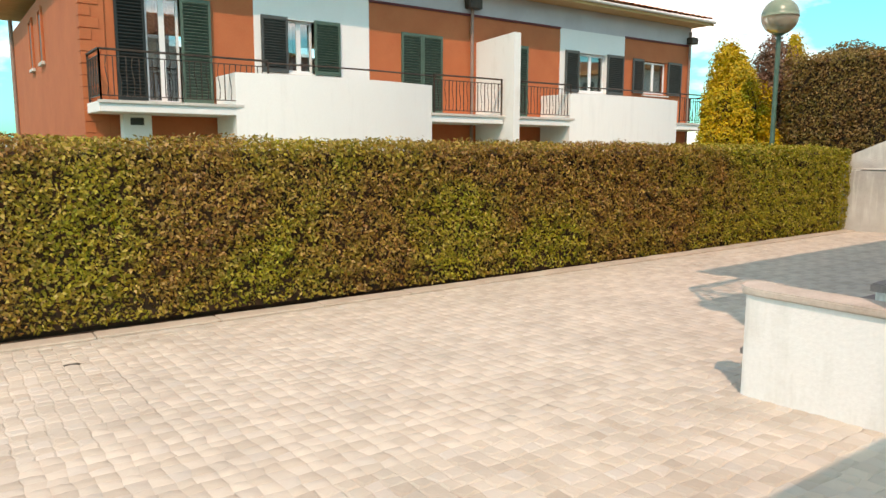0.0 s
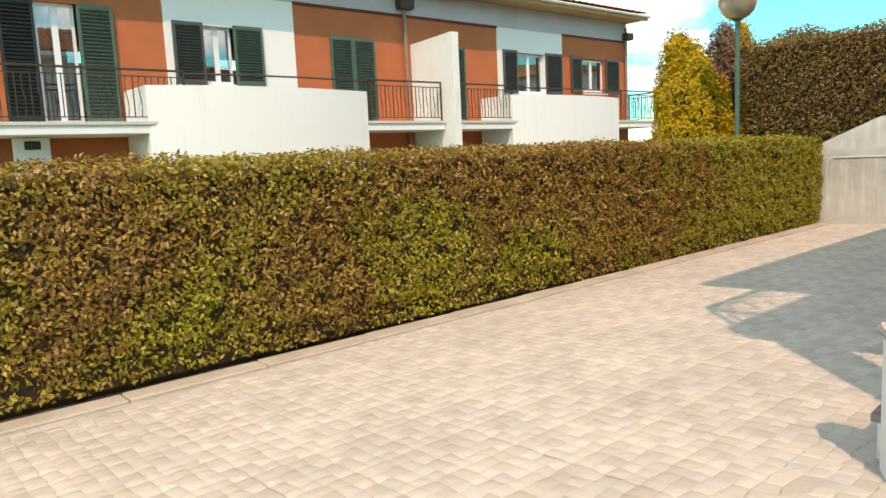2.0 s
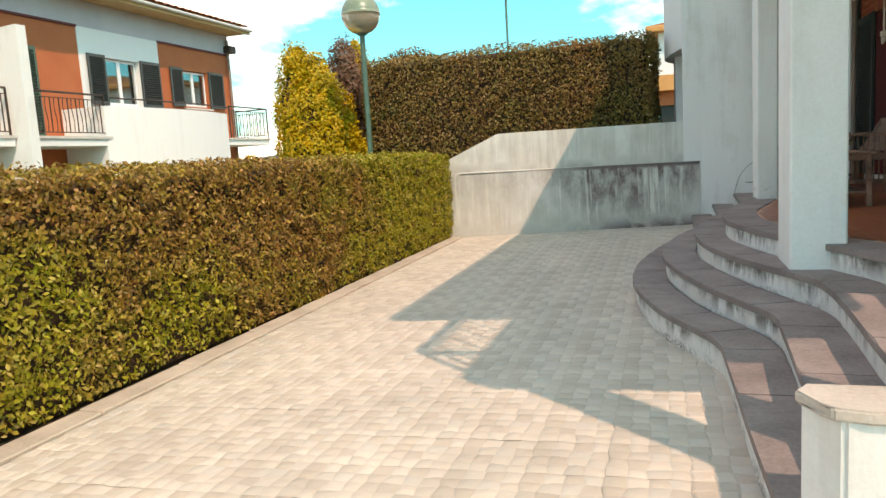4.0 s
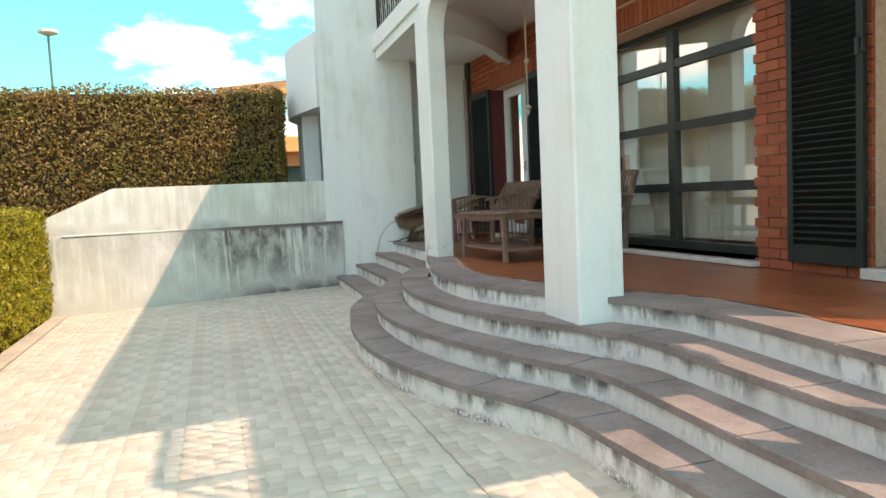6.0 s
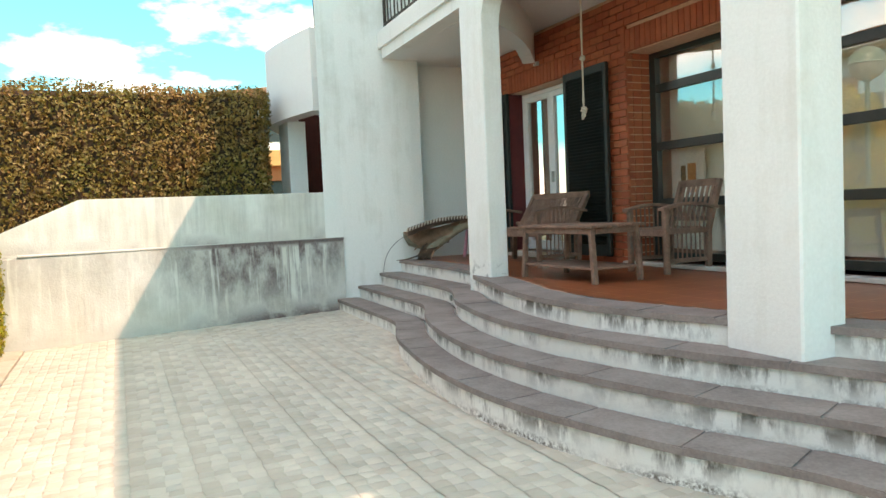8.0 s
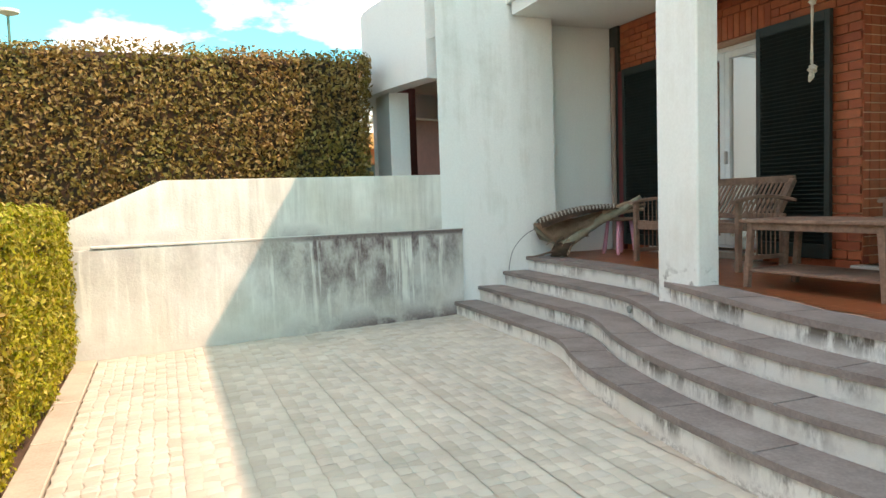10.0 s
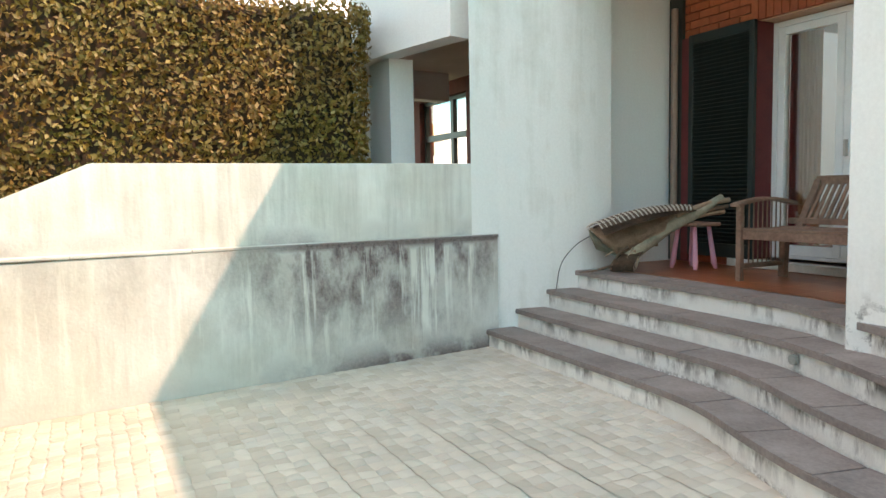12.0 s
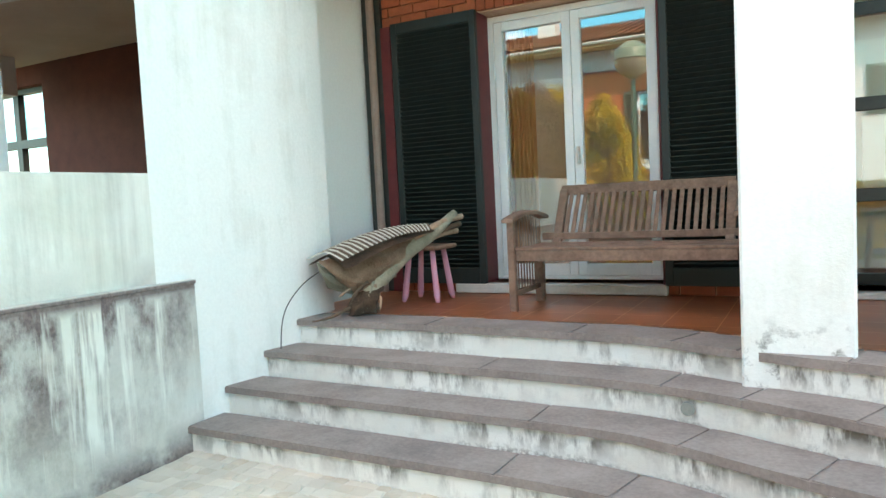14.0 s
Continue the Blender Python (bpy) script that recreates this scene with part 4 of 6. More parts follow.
conifer("brown-leaved conifer between the golden ones and the tall hedge", 15.9, 9.15, -0.2, 3.95, 0.95, 24000, 14, M_PURPLE)
bm_x = root("hedge_shrub", "rounded clipped shrub rising behind the tall hedge", "hedge", (17.3, 8.2, -0.3))
core = bmesh.new()
bmesh.ops.create_icosphere(core, subdivisions=3, radius=1.0)
for v in core.verts:
    v.co = Vector((v.co.x * 0.95, v.co.y * 1.25, 2.0 + v.co.z * 2.05))
part("dark_inner_core", core, M_HEDGE_CORE, bm_x)
gs = np.random.default_rng(31)
d = gs.normal(0, 1, (16000, 3))
d /= np.linalg.norm(d, axis=1)[:, None]
leaf_cloud("hedge_leaf", np.array([0, 0, 2.0]) + d * np.array([1.05, 1.38, 2.18]) * gs.uniform(0.93, 1.02, 16000)[:, None], d, 0.034, M_LEAF2, parent=bm_x, seed=32)

# ---- globe lamp post ----
lamp = root("garden_lamp_post", "green lamp post with a two-tone glass globe behind the hedge", "street lamp", (13.35, 7.66, -0.3))
part("pole", tube([(0, 0, 0), (0, 0, 3.95)], 0.045, 14), M_POLE, lamp)
part("collar", tube([(0, 0, 3.86), (0, 0, 3.90), (0, 0, 3.93), (0, 0, 3.98)], 0.09, 14, radii=[0.05, 0.105, 0.105, 0.06]), M_POLE, lamp)
M_GLOBE_LO, nt, bs = nodes_of("globe_lower")
bs.inputs["Base Color"].default_value = (0.62, 0.52, 0.40, 1)
bs.inputs["Roughness"].default_value = 0.15
bs.inputs["Transmission Weight"].default_value = 0.5
M_GLOBE_UP = plain("globe_upper_green", (0.16, 0.22, 0.15), (0.24, 0.30, 0.21), 6, 0.3, 0.0)
gl = bmesh.new()
bmesh.ops.create_uvsphere(gl, u_segments=28, v_segments=18, radius=0.335)
bmesh.ops.bisect_plane(gl, geom=gl.verts[:] + gl.edges[:] + gl.faces[:], plane_co=(0, 0, 0), plane_no=(0, 0, 1), clear_outer=True)
bmesh.ops.translate(gl, vec=(0, 0, 4.22), verts=gl.verts)
part("globe_lower_half", gl, M_GLOBE_LO, lamp, smooth=True)
gl = bmesh.new()
bmesh.ops.create_uvsphere(gl, u_segments=28, v_segments=18, radius=0.338)
bmesh.ops.bisect_plane(gl, geom=gl.verts[:] + gl.edges[:] + gl.faces[:], plane_co=(0, 0, 0), plane_no=(0, 0, -1), clear_outer=True)
bmesh.ops.translate(gl, vec=(0, 0, 4.22), verts=gl.verts)
part("globe_upper_half", gl, M_GLOBE_UP, lamp, smooth=True)
part("bulb_holder", tube([(0, 0, 3.96), (0, 0, 4.16)], 0.045, 10), M_BLACK, lamp)


def railing(name, label, pts, z0, z1, group="railings", step=0.13, mat=None, curls=True, parent=None):
    """Iron railing along an open line: top and bottom rail, posts at the corners, balusters."""
    mat = mat or M_IRON
    r = parent or root(name, label, "railing", group=group)
    pts = [Vector((*p, 0)) for p in pts]
    tb, bb = bmesh.new(), bmesh.new()
    for a, b in zip(pts, pts[1:]):
        up = Vector((0, 0, z1))
        bar(tb, a + Vector((0, 0, z1)), b + Vector((0, 0, z1)), 0.07, 0.04, 0.004)
        bar(tb, a + Vector((0, 0, z1 - 0.13)), b + Vector((0, 0, z1 - 0.13)), 0.022, 0.02)
        bar(bb, a + Vector((0, 0, z0 + 0.09)), b + Vector((0, 0, z0 + 0.09)), 0.03, 0.02)
    part("top_rail", tb, mat, r)
    part("bottom_rail", bb, mat, r)
    k = 0
    for a, b in zip(pts, pts[1:]):
        n = max(1, int((b - a).length / step))
        for i in range(n + 1):
            p = a.lerp(b, i / n)
            w = 0.036 if i in (0, n) else 0.019
            bm = bmesh.new()
            if w < 0.03 and curls and k % 2:
                side = (b - a).normalized() * 0.022
                line = [p + Vector((0, 0, z0 + 0.09)), p + side + Vector((0, 0, z0 + 0.09 + (z1 - z0) * 0.25)), p - side + Vector((0, 0, z0 + 0.09 + (z1 - z0) * 0.55)), p + Vector((0, 0, z1 - 0.13))]
                bm.free()
                bm = tube(spline(line, 3), 0.0105, 5)
                part("baluster", bm, mat, r)
            else:
                bar(bm, p + Vector((0, 0, z0 if w > 0.03 else z0 + 0.09)), p + Vector((0, 0, z1 if w > 0.03 else z1 - 0.12)), w, w)
                part("post" if w > 0.03 else "baluster", bm, mat, r)
            k += 1
    return r


# own balcony
railing("balcony_railing", "brown iron balcony railing over the corner bay of the porch", [(10.62, 1.48), (13.40, 1.45)], 3.94, 4.90)
railing("balcony_railing", "brown iron balcony railing at the sunny end of the slab", [(3.60, 0.0), (3.60, 1.48), (10.60, 1.48)], 3.94, 4.90)

# ---- house across ----
FY = 17.5
house = root("house_across", "two-storey orange and white terraced houses with green shutters and balconies", "house")


def hwall(name, x0, x1, z0, z1, mat, holes=(), y0=FY, t=0.25, label=""):
    return part(name, holed_wall(x0, x1, z0, z1, y0, y0 + t, list(holes)), mat, house, label)


W1 = (6.98, 9.10, 3.35, 4.66)
D1 = (3.55, 5.70, 2.45, 4.78)
D2 = (11.08, 12.53, 2.42, 4.70)
D3 = (14.35, 15.30, 2.42, 4.70)
W3 = (18.14, 19.60, 3.38, 4.70)
W4 = (21.52, 22.92, 3.50, 4.68)
hwall("wall_orange", 3.40, 6.80, -0.3, 5.40, M_ORANGE, [(3.62, 5.66, 2.45, 4.86)])
hwall("wall_white", 6.80, 10.05, -0.3, 5.40, M_WHITE_CLEAN, [(7.0, 9.1, 3.35, 4.66)], FY - 0.03)
hwall("wall_orange", 10.05, 17.30, -0.3, 5.40, M_ORANGE, [(11.10, 12.52, 2.42, 4.68), (14.5, 15.7, 2.42, 4.68)])
hwall("wall_white", 17.30, 20.48, -0.3, 5.40, M_WHITE_CLEAN, [(18.15, 19.58, 3.38, 4.68)], FY - 0.03)
hwall("wall_orange", 20.48, 24.30, -0.3, 5.40, M_ORANGE, [(21.54, 22.90, 3.50, 4.66)])
part("corner_pier", boxes([(2.90, 3.40, FY - 0.04, FY + 0.26, -0.3, 5.6)], 0.01), M_ORANGE, house)
zz = 0.0
while zz < 5.5:
    q = bmesh.new()
    box(q, 2.885, 3.12 if int(zz / 0.25) % 2 else 3.28, FY - 0.06, FY + 0.2, zz, zz + 0.225, bevel=0.006)
    part("quoin", q, M_ORANGE, house)
    zz += 0.25
part("side_wall", boxes([(2.90, 3.14, FY + 0.265, 31.0, -0.3, 5.6)]), M_ORANGE, house)
part("east_wall", boxes([(24.06, 24.30, FY + 0.255, 31.0, -0.3, 5.6)]), M_WHITE_CLEAN, house)
part("rear_wall", boxes([(2.9, 24.3, 31.0, 31.2, -0.3, 5.6)]), M_WHITE_CLEAN, house)
# White strip below the soffit, coloured grey for the eave's shade.
part("band_in_shade", boxes([(3.40, 24.30, FY - 0.02, FY + 0.25, 5.401, 6.09)]), M_BAND_SHADED, house)
tr = bmesh.new()
for a, b in ((3.40, 6.80), (10.05, 17.30), (20.48, 24.30)):
    box(tr, a, b, FY - 0.05, FY + 0.02, 5.37, 5.43)
part("panel_trim", tr, M_RED, house)
# eaves and roof
part("soffit", boxes([(2.3, 24.5, 16.75, 31.6, 6.10, 6.16)]), M_ROOFEDGE, house)
part("fascia", boxes([(2.25, 24.55, 16.68, 16.749, 6.07, 6.25)], 0.006), M_ROOFEDGE, house)
part("gutter", tube([(2.25, 16.62, 6.20), (24.55, 16.62, 6.20)], 0.055, 8), M_STONE, house)
tiled_slope("roof_tiles", 2.25, 24.55, 16.62, 6.26, 23.8, 8.35, house, pitch=0.34, course=0.5)
part("roof_body", wall_profile(2.3, 24.5, [(16.76, 6.165), (16.76, 6.22), (23.8, 8.30), (31.6, 6.22), (31.6, 6.165)]), M_TILE, house)


def chimney(x, y, z):
    c = part("chimney", boxes([(x - 0.35, x + 0.35, y - 0.3, y + 0.3, z - 1.2, z + 0.7), (x - 0.42, x + 0.42, y - 0.37, y + 0.37, z + 0.701, z + 0.80), (x - 0.25, x + 0.25, y - 0.2, y + 0.2, z + 0.801, z + 1.0)], 0.01), M_WHITE_CLEAN, house)


chimney(8.0, 21.0, 7.9)
chimney(14.0, 20.5, 7.8)
chimney(19.5, 21.0, 7.9)


def far_shutter(x0, x1, z0, z1, y, mat, n=26):
    s = part("shutter", boxes([(x0, x0 + 0.06, y, y + 0.05, z0, z1), (x1 - 0.06, x1, y, y + 0.05, z0, z1), (x0 + 0.06, x1 - 0.06, y, y + 0.05, z0, z0 + 0.1), (x0 + 0.06, x1 - 0.06, y, y + 0.05, z1 - 0.08, z1)]), mat, house)
    bm = bmesh.new()
    for k in range(n):
        z = z0 + 0.1 + (z1 - z0 - 0.18) * (k + 0.5) / n
        bar(bm, (x0 + 0.055, y + 0.025, z), (x1 - 0.055, y + 0.025, z), 0.012, (z1 - z0) / n * 0.85, 0, (0, -0.7, 0.7))
    part("slats", bm, mat, s, kind="stuff")
    part("backing", boxes([(x0 + 0.06, x1 - 0.06, y + 0.04, y + 0.048, z0 + 0.1, z1 - 0.08)]), M_SHUT, s)


def far_window(x0, x1, z0, z1, y, curtain_mat=M_CURTAIN_W):
    w = part("window", boxes([(x0, x0 + 0.06, y, y + 0.06, z0, z1), (x1 - 0.06, x1, y, y + 0.06, z0, z1), (x0 + 0.06, x1 - 0.06, y, y + 0.06, z0, z0 + 0.06), (x0 + 0.06, x1 - 0.06, y, y + 0.06, z1 - 0.06, z1), ((x0 + x1) / 2 - 0.06, (x0 + x1) / 2 + 0.06, y, y + 0.06, z0 + 0.06, z1 - 0.06)]), M_FRAME_WH, house)
    part("pane", boxes([(x0 + 0.06, (x0 + x1) / 2 - 0.06, y + 0.02, y + 0.03, z0 + 0.06, z1 - 0.06)]), M_GLASS_FAR, w)
    part("pane", boxes([((x0 + x1) / 2 + 0.06, x1 - 0.06, y + 0.02, y + 0.03, z0 + 0.06, z1 - 0.06)]), M_GLASS_FAR, w)
    part("curtain_behind", strip_wall([(x0 + 0.1 + 0.04 * k, y + 0.25 + 0.02 * math.sin(k * 1.3)) for k in range(int((x1 - x0) * 0.35 / 0.04))], 0.006, z0, z1, 1), curtain_mat, w)
    part("dark_room", boxes([(x0 - 0.1, x1 + 0.1, y + 1.2, y + 1.25, z0 - 0.1, z1 + 0.1)]), M_RED, w)


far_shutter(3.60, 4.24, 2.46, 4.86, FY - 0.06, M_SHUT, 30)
far_shutter(5.02, 5.72, 2.46, 4.86, FY - 0.10, M_SHUT_SUNLIT, 30)
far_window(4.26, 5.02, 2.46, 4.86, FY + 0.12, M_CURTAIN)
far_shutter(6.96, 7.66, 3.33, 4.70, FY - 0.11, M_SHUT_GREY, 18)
far_shutter(8.40, 9.14, 3.33, 4.70, FY - 0.11, M_SHUT_SUNLIT, 18)
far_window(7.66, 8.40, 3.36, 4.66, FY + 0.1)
far_shutter(11.10, 11.80, 2.44, 4.68, FY - 0.05, M_SHUT_SUNLIT, 28)
far_shutter(11.81, 12.51, 2.44, 4.68, FY - 0.05, M_SHUT_SUNLIT, 28)
far_shutter(15.45, 15.85, 2.44, 4.68, FY - 0.08, M_SHUT_SUNLIT, 28)
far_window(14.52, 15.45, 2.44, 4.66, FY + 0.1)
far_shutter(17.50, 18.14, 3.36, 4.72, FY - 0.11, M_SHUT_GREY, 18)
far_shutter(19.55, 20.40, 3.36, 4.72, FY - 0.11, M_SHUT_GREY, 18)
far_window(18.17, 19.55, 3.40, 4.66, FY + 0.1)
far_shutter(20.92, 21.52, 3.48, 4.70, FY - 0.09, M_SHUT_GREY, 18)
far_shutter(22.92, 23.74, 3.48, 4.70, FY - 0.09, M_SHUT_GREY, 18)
far_window(21.55, 22.90, 3.52, 4.64, FY + 0.1)
for xa, xb, z in ((6.95, 9.15, 3.30), (18.1, 19.6, 3.33), (21.5, 22.95, 3.45)):
    part("window_sill", boxes([(xa, xb, FY - 0.12, FY - 0.03, z - 0.05, z)]), M_STONE, house)
# the slot in the gable
for ya, yb in ((23.1, 23.6), (25.25, 25.75)):
    part("gable_slot", boxes([(2.87, 2.899, ya, yb, 3.82, 5.12)]), M_FRAME_DK, house)
    part("slot_sill", boxes([(2.80, 2.899, ya - 0.12, yb + 0.12, 3.72, 3.819)], 0.01), M_STONE, house)
    part("slot_surround", boxes([(2.84, 2.899, ya - 0.12, ya - 0.002, 3.82, 5.20), (2.84, 2.899, yb + 0.002, yb + 0.12, 3.82, 5.20), (2.84, 2.899, ya - 0.12, yb + 0.12, 5.201, 5.30)], 0.006), M_ORANGE, house)
# drums, slabs, fin
def drum(x0, x1, z1, bulge):
    mid = (x0 + x1) / 2
    p = [(p.x, p.y) for p in spline([(x0, 16.12, 0), ((x0 + mid) / 2, 16.1 - bulge * 0.75, 0), (mid, 16.1 - bulge, 0), ((x1 + mid) / 2, 16.1 - bulge * 0.75, 0), (x1, 16.12, 0)], 6)]
    p = [(x0, 17.45)] + p + [(x1, 17.45)]
    part("balcony_wall", strip_wall(p, 0.2, -0.3, z1, 1), M_DRUM, house)


drum(5.80, 11.20, 3.12, 0.35)
drum(16.45, 21.8, 3.16, 0.35)
for a, b in ((2.95, 6.05), (11.20, 13.74), (14.05, 16.6), (21.8, 24.3)):
    s = part("balcony_slab", boxes([(a, b, 16.12, 17.49, 2.16, 2.38)], 0.01), M_WHITE_CLEAN, house)
    part("slab_edge", boxes([(a - 0.03, b + 0.03, 16.08, 16.119, 2.34, 2.40)]), M_STONE, s)
bm = wall_profile(13.78, 14.03, [(15.75, -0.3), (15.75, 4.72), (17.49, 4.62), (17.49, -0.3)])
part("fin_wall", bm, M_WHITE, house)
part("niche", boxes([(3.3, 4.4, FY - 0.02, FY + 0.01, 1.3, 2.1)]), M_ORANGE, house)
part("meter_box", boxes([(3.55, 4.15, 16.9, 17.2, 1.0, 2.15)], 0.01), M_WHITE_CLEAN, house)
part("meter_plate", boxes([(3.70, 3.98, 16.885, 16.899, 1.92, 2.08)]), M_FRAME_DK, house)
for lab, pts in (("iron railing round the corner balcony of the house across", [(3.0, 17.4), (3.0, 16.16), (6.6, 16.16)]), ("iron railing beside the white fin wall of the house across", [(11.3, 16.16), (13.68, 16.16)]), ("iron railing between fin wall and curved balcony of the house across", [(14.07, 16.16), (16.5, 16.16)]), ("iron railing at the far end of the house across", [(22.0, 16.16), (24.3, 16.16), (24.3, 17.4)])):
    railing("far_railing", lab, pts, 2.40, 3.42, group="railings of the house across", step=0.125)
part("drum_rail", tube([(p[0], p[1], 3.38) for p in [(6.6, 16.2), (8.0, 16.0), (9.5, 16.0), (11.4, 16.2)]], 0.022, 6), M_IRON, house)
part("drum_rail", tube([(p[0], p[1], 3.38) for p in [(16.8, 16.2), (18.2, 16.0), (20.5, 16.0), (22.0, 16.2)]], 0.022, 6), M_IRON, house)
dp = tube([(13.55, 17.40, 5.9), (13.55, 17.40, -0.3)], 0.05, 8)
part("downpipe", dp, M_PIPE, house)
part("downpipe", tube([(24.15, 17.40, 5.9), (24.15, 17.40, -0.3)], 0.05, 8), M_PIPE, house)
part("downpipe", tube([(2.84, 30.8, 6.0), (2.84, 30.8, -0.3)], 0.07, 8), M_PIPE, house)
part("rain_head", boxes([(13.3, 13.8, 17.2, 17.48, 5.55, 5.85)], 0.03), M_IRON, house)
part("rain_head", boxes([(24.0, 24.4, 17.2, 17.48, 5.45, 5.7)], 0.03), M_IRON, house)

# ---- neighbour's house ----
nb = root("neighbour_house", "neighbouring white house with a curved balcony front and shaded brick porch", "house")
NC = [(p.x, p.y) for p in spline([(14.06, 2.36, 0), (14.7, 2.50, 0), (15.3, 2.60, 0), (16.0, 2.62, 0), (16.9, 2.30, 0), (17.8, 1.85, 0), (18.4, 1.1, 0), (18.6, 0.2, 0)], 4)]
part("curved_front", strip_wall(NC, 0.25, 2.92, 4.10, -1), M_WHITE_CLEAN, nb)
part("curved_base", strip_wall(NC, 0.25, -0.3, 1.45, -1), M_WHITE_CLEAN, nb)
part("pillar", prism([(15.30, 2.46), (15.86, 2.48), (15.86, 2.20), (15.30, 2.18)], 1.45, 2.92), M_WHITE_CLEAN, nb)
part("pillar", prism([(17.2, 2.15), (17.7, 1.92), (17.5, 1.65), (17.05, 1.88)], 1.45, 2.92), M_WHITE_CLEAN, nb)
part("porch_ceiling", prism([(14.06, 2.0), (18.2, 1.2), (23.0, 0.6), (23.0, -0.19), (14.06, -0.19)], 3.35, 3.42), M_SOFFIT, nb)
part("porch_floor", prism([(14.06, 2.1), (18.3, 1.2), (18.3, -0.1), (14.06, -0.1)], 0.5, 0.62), M_PORCH, nb)
part("back_wall", holed_wall(14.06, 23.0, 0.0, 6.0, -0.45, -0.20, [(18.45, 20.25, 1.2, 3.12)]), M_BRICK_SHADED, nb)
part("end_wall", boxes([(17.5, 17.6, 1.30, 1.84, 0.0, 3.34)]), M_BRICK_SHADED, nb)
part("corner_balcony", wall_profile(14.06, 14.9, [(2.36, 3.36), (2.36, 3.44), (1.80, 3.70), (1.80, 3.60)]), M_WHITE_CLEAN, nb)
nw = part("window", boxes([(18.45, 18.51, -0.38, -0.30, 1.2, 3.12), (20.19, 20.25, -0.38, -0.30, 1.2, 3.12), (18.51, 20.19, -0.38, -0.30, 3.06, 3.12), (19.1, 19.2, -0.38, -0.30, 1.2, 3.06), (18.51, 19.1, -0.38, -0.30, 2.4, 2.5), (19.2, 20.19, -0.38, -0.30, 2.4, 2.5)]), M_FRAME_DK, nb)
part("pane", boxes([(18.51, 20.19, -0.35, -0.342, 1.2, 3.06)]), M_GLASS_DOOR, nw)
part("railing_pot", tube([(15.9, 2.2, 4.05), (17.5, 1.8, 4.05)], 0.02, 6), M_IRON, nb)

# ---- far houses between hedge and pier ----
def far_house(label, x, y, w, d, z0=-0.3):
    o = root("far_house", label, "house", (x, y, z0), group="distant houses")
    part("wall_lower", boxes([(0.3, w, 0, d, 0, 3.57)]), M_FRAME_DK, o)
    part("wall_orange", boxes([(0.0, w, -0.3, d + 0.3, 3.571, 4.27)]), M_ORANGE, o)
    part("balcony_band", boxes([(-0.45, w, -0.5, d + 0.5, 4.271, 5.05)], 0.02), M_EAVE_FAR, o)
    part("wall_upper", boxes([(0.0, w, 0, d, 5.051, 7.16)]), M_WHITE_CLEAN, o)
    part("eave", boxes([(-0.6, w + 0.4, -0.6, d + 0.6, 7.161, 7.45)], 0.03), M_EAVE_FAR, o)
    part("roof", wall_profile(-0.55, w + 0.3, [(-0.6, 7.451), (d / 2, 8.3), (d + 0.6, 7.451)]), M_TILE, o)
    k = 1.6
    while k < d - 2.5:
        wd = part("window", boxes([(-0.03, -0.002, k, k + 1.1, 5.5, 6.7)]), M_FRAME_DK, o)
        part("frame", boxes([(-0.06, -0.031, k - 0.06, k, 5.5, 6.7), (-0.06, -0.031, k + 1.1, k + 1.16, 5.5, 6.7)]), M_FRAME_WH, o)
        k += 3.0
    return o


far_house("distant white and orange house with a tiled roof", 40, -10.3, 8, 13.2)
M_HILL = plain("far_hills", (0.10, 0.14, 0.16), (0.16, 0.20, 0.21), 0.02, 1.0, 0.0)
hv, hf = [], []
for k in range(61):
    a = radians(-20 + 150 * k / 60)
    r = 900
    hgt = 26 + 14 * math.sin(k * 0.45) + 8 * math.sin(k * 1.3 + 1)
    hv += [(r * math.cos(a), r * math.sin(a), -2), (r * math.cos(a), r * math.sin(a), 4 + hgt * 0.28)]
    if k:
        hf.append((2 * k - 2, 2 * k, 2 * k + 1, 2 * k - 1))
mesh_ob("backdrop_hills", hv, hf, M_HILL, kind="structure")
rt = random.Random(21)
town = bmesh.new()
for k in range(150):
    a = radians(rt.uniform(20, 125))
    r = rt.uniform(640, 820)
    x, y, w, h = r * math.cos(a), r * math.sin(a), rt.uniform(3, 9), rt.uniform(4, 10)
    box(town, x - w, x + w, y - w, y + w, -1, h)
part("backdrop_town", town, M_WHITE_CLEAN, kind="structure")

part("upper_wall", boxes([(14.6, 18.4, -0.19, 1.0, 3.96, 6.0)]), M_PINKWALL, nb)
part("upper_eave", boxes([(14.3, 18.9, -0.6, 1.5, 6.001, 6.12)], 0.01), M_ROOFEDGE, nb)
part("corner_post", tube([(18.2, 1.12, 3.9), (18.2, 1.12, 6.0)], 0.05, 8), M_IRON, nb)
post = root("street_lamp", "far street lamp with a flat mushroom head", "street lamp", (46, 11.8, -0.3))
part("pole", tube([(0, 0, 0), (0, 0, 11.3)], 0.07, 8), M_POLE, post)
part("lamp_head", tube([(0, 0, 11.2), (0, 0, 11.35), (0, 0, 11.5), (0, 0, 11.56)], 0.4, 14, radii=[0.12, 0.50, 0.50, 0.15]), M_STONE, post)

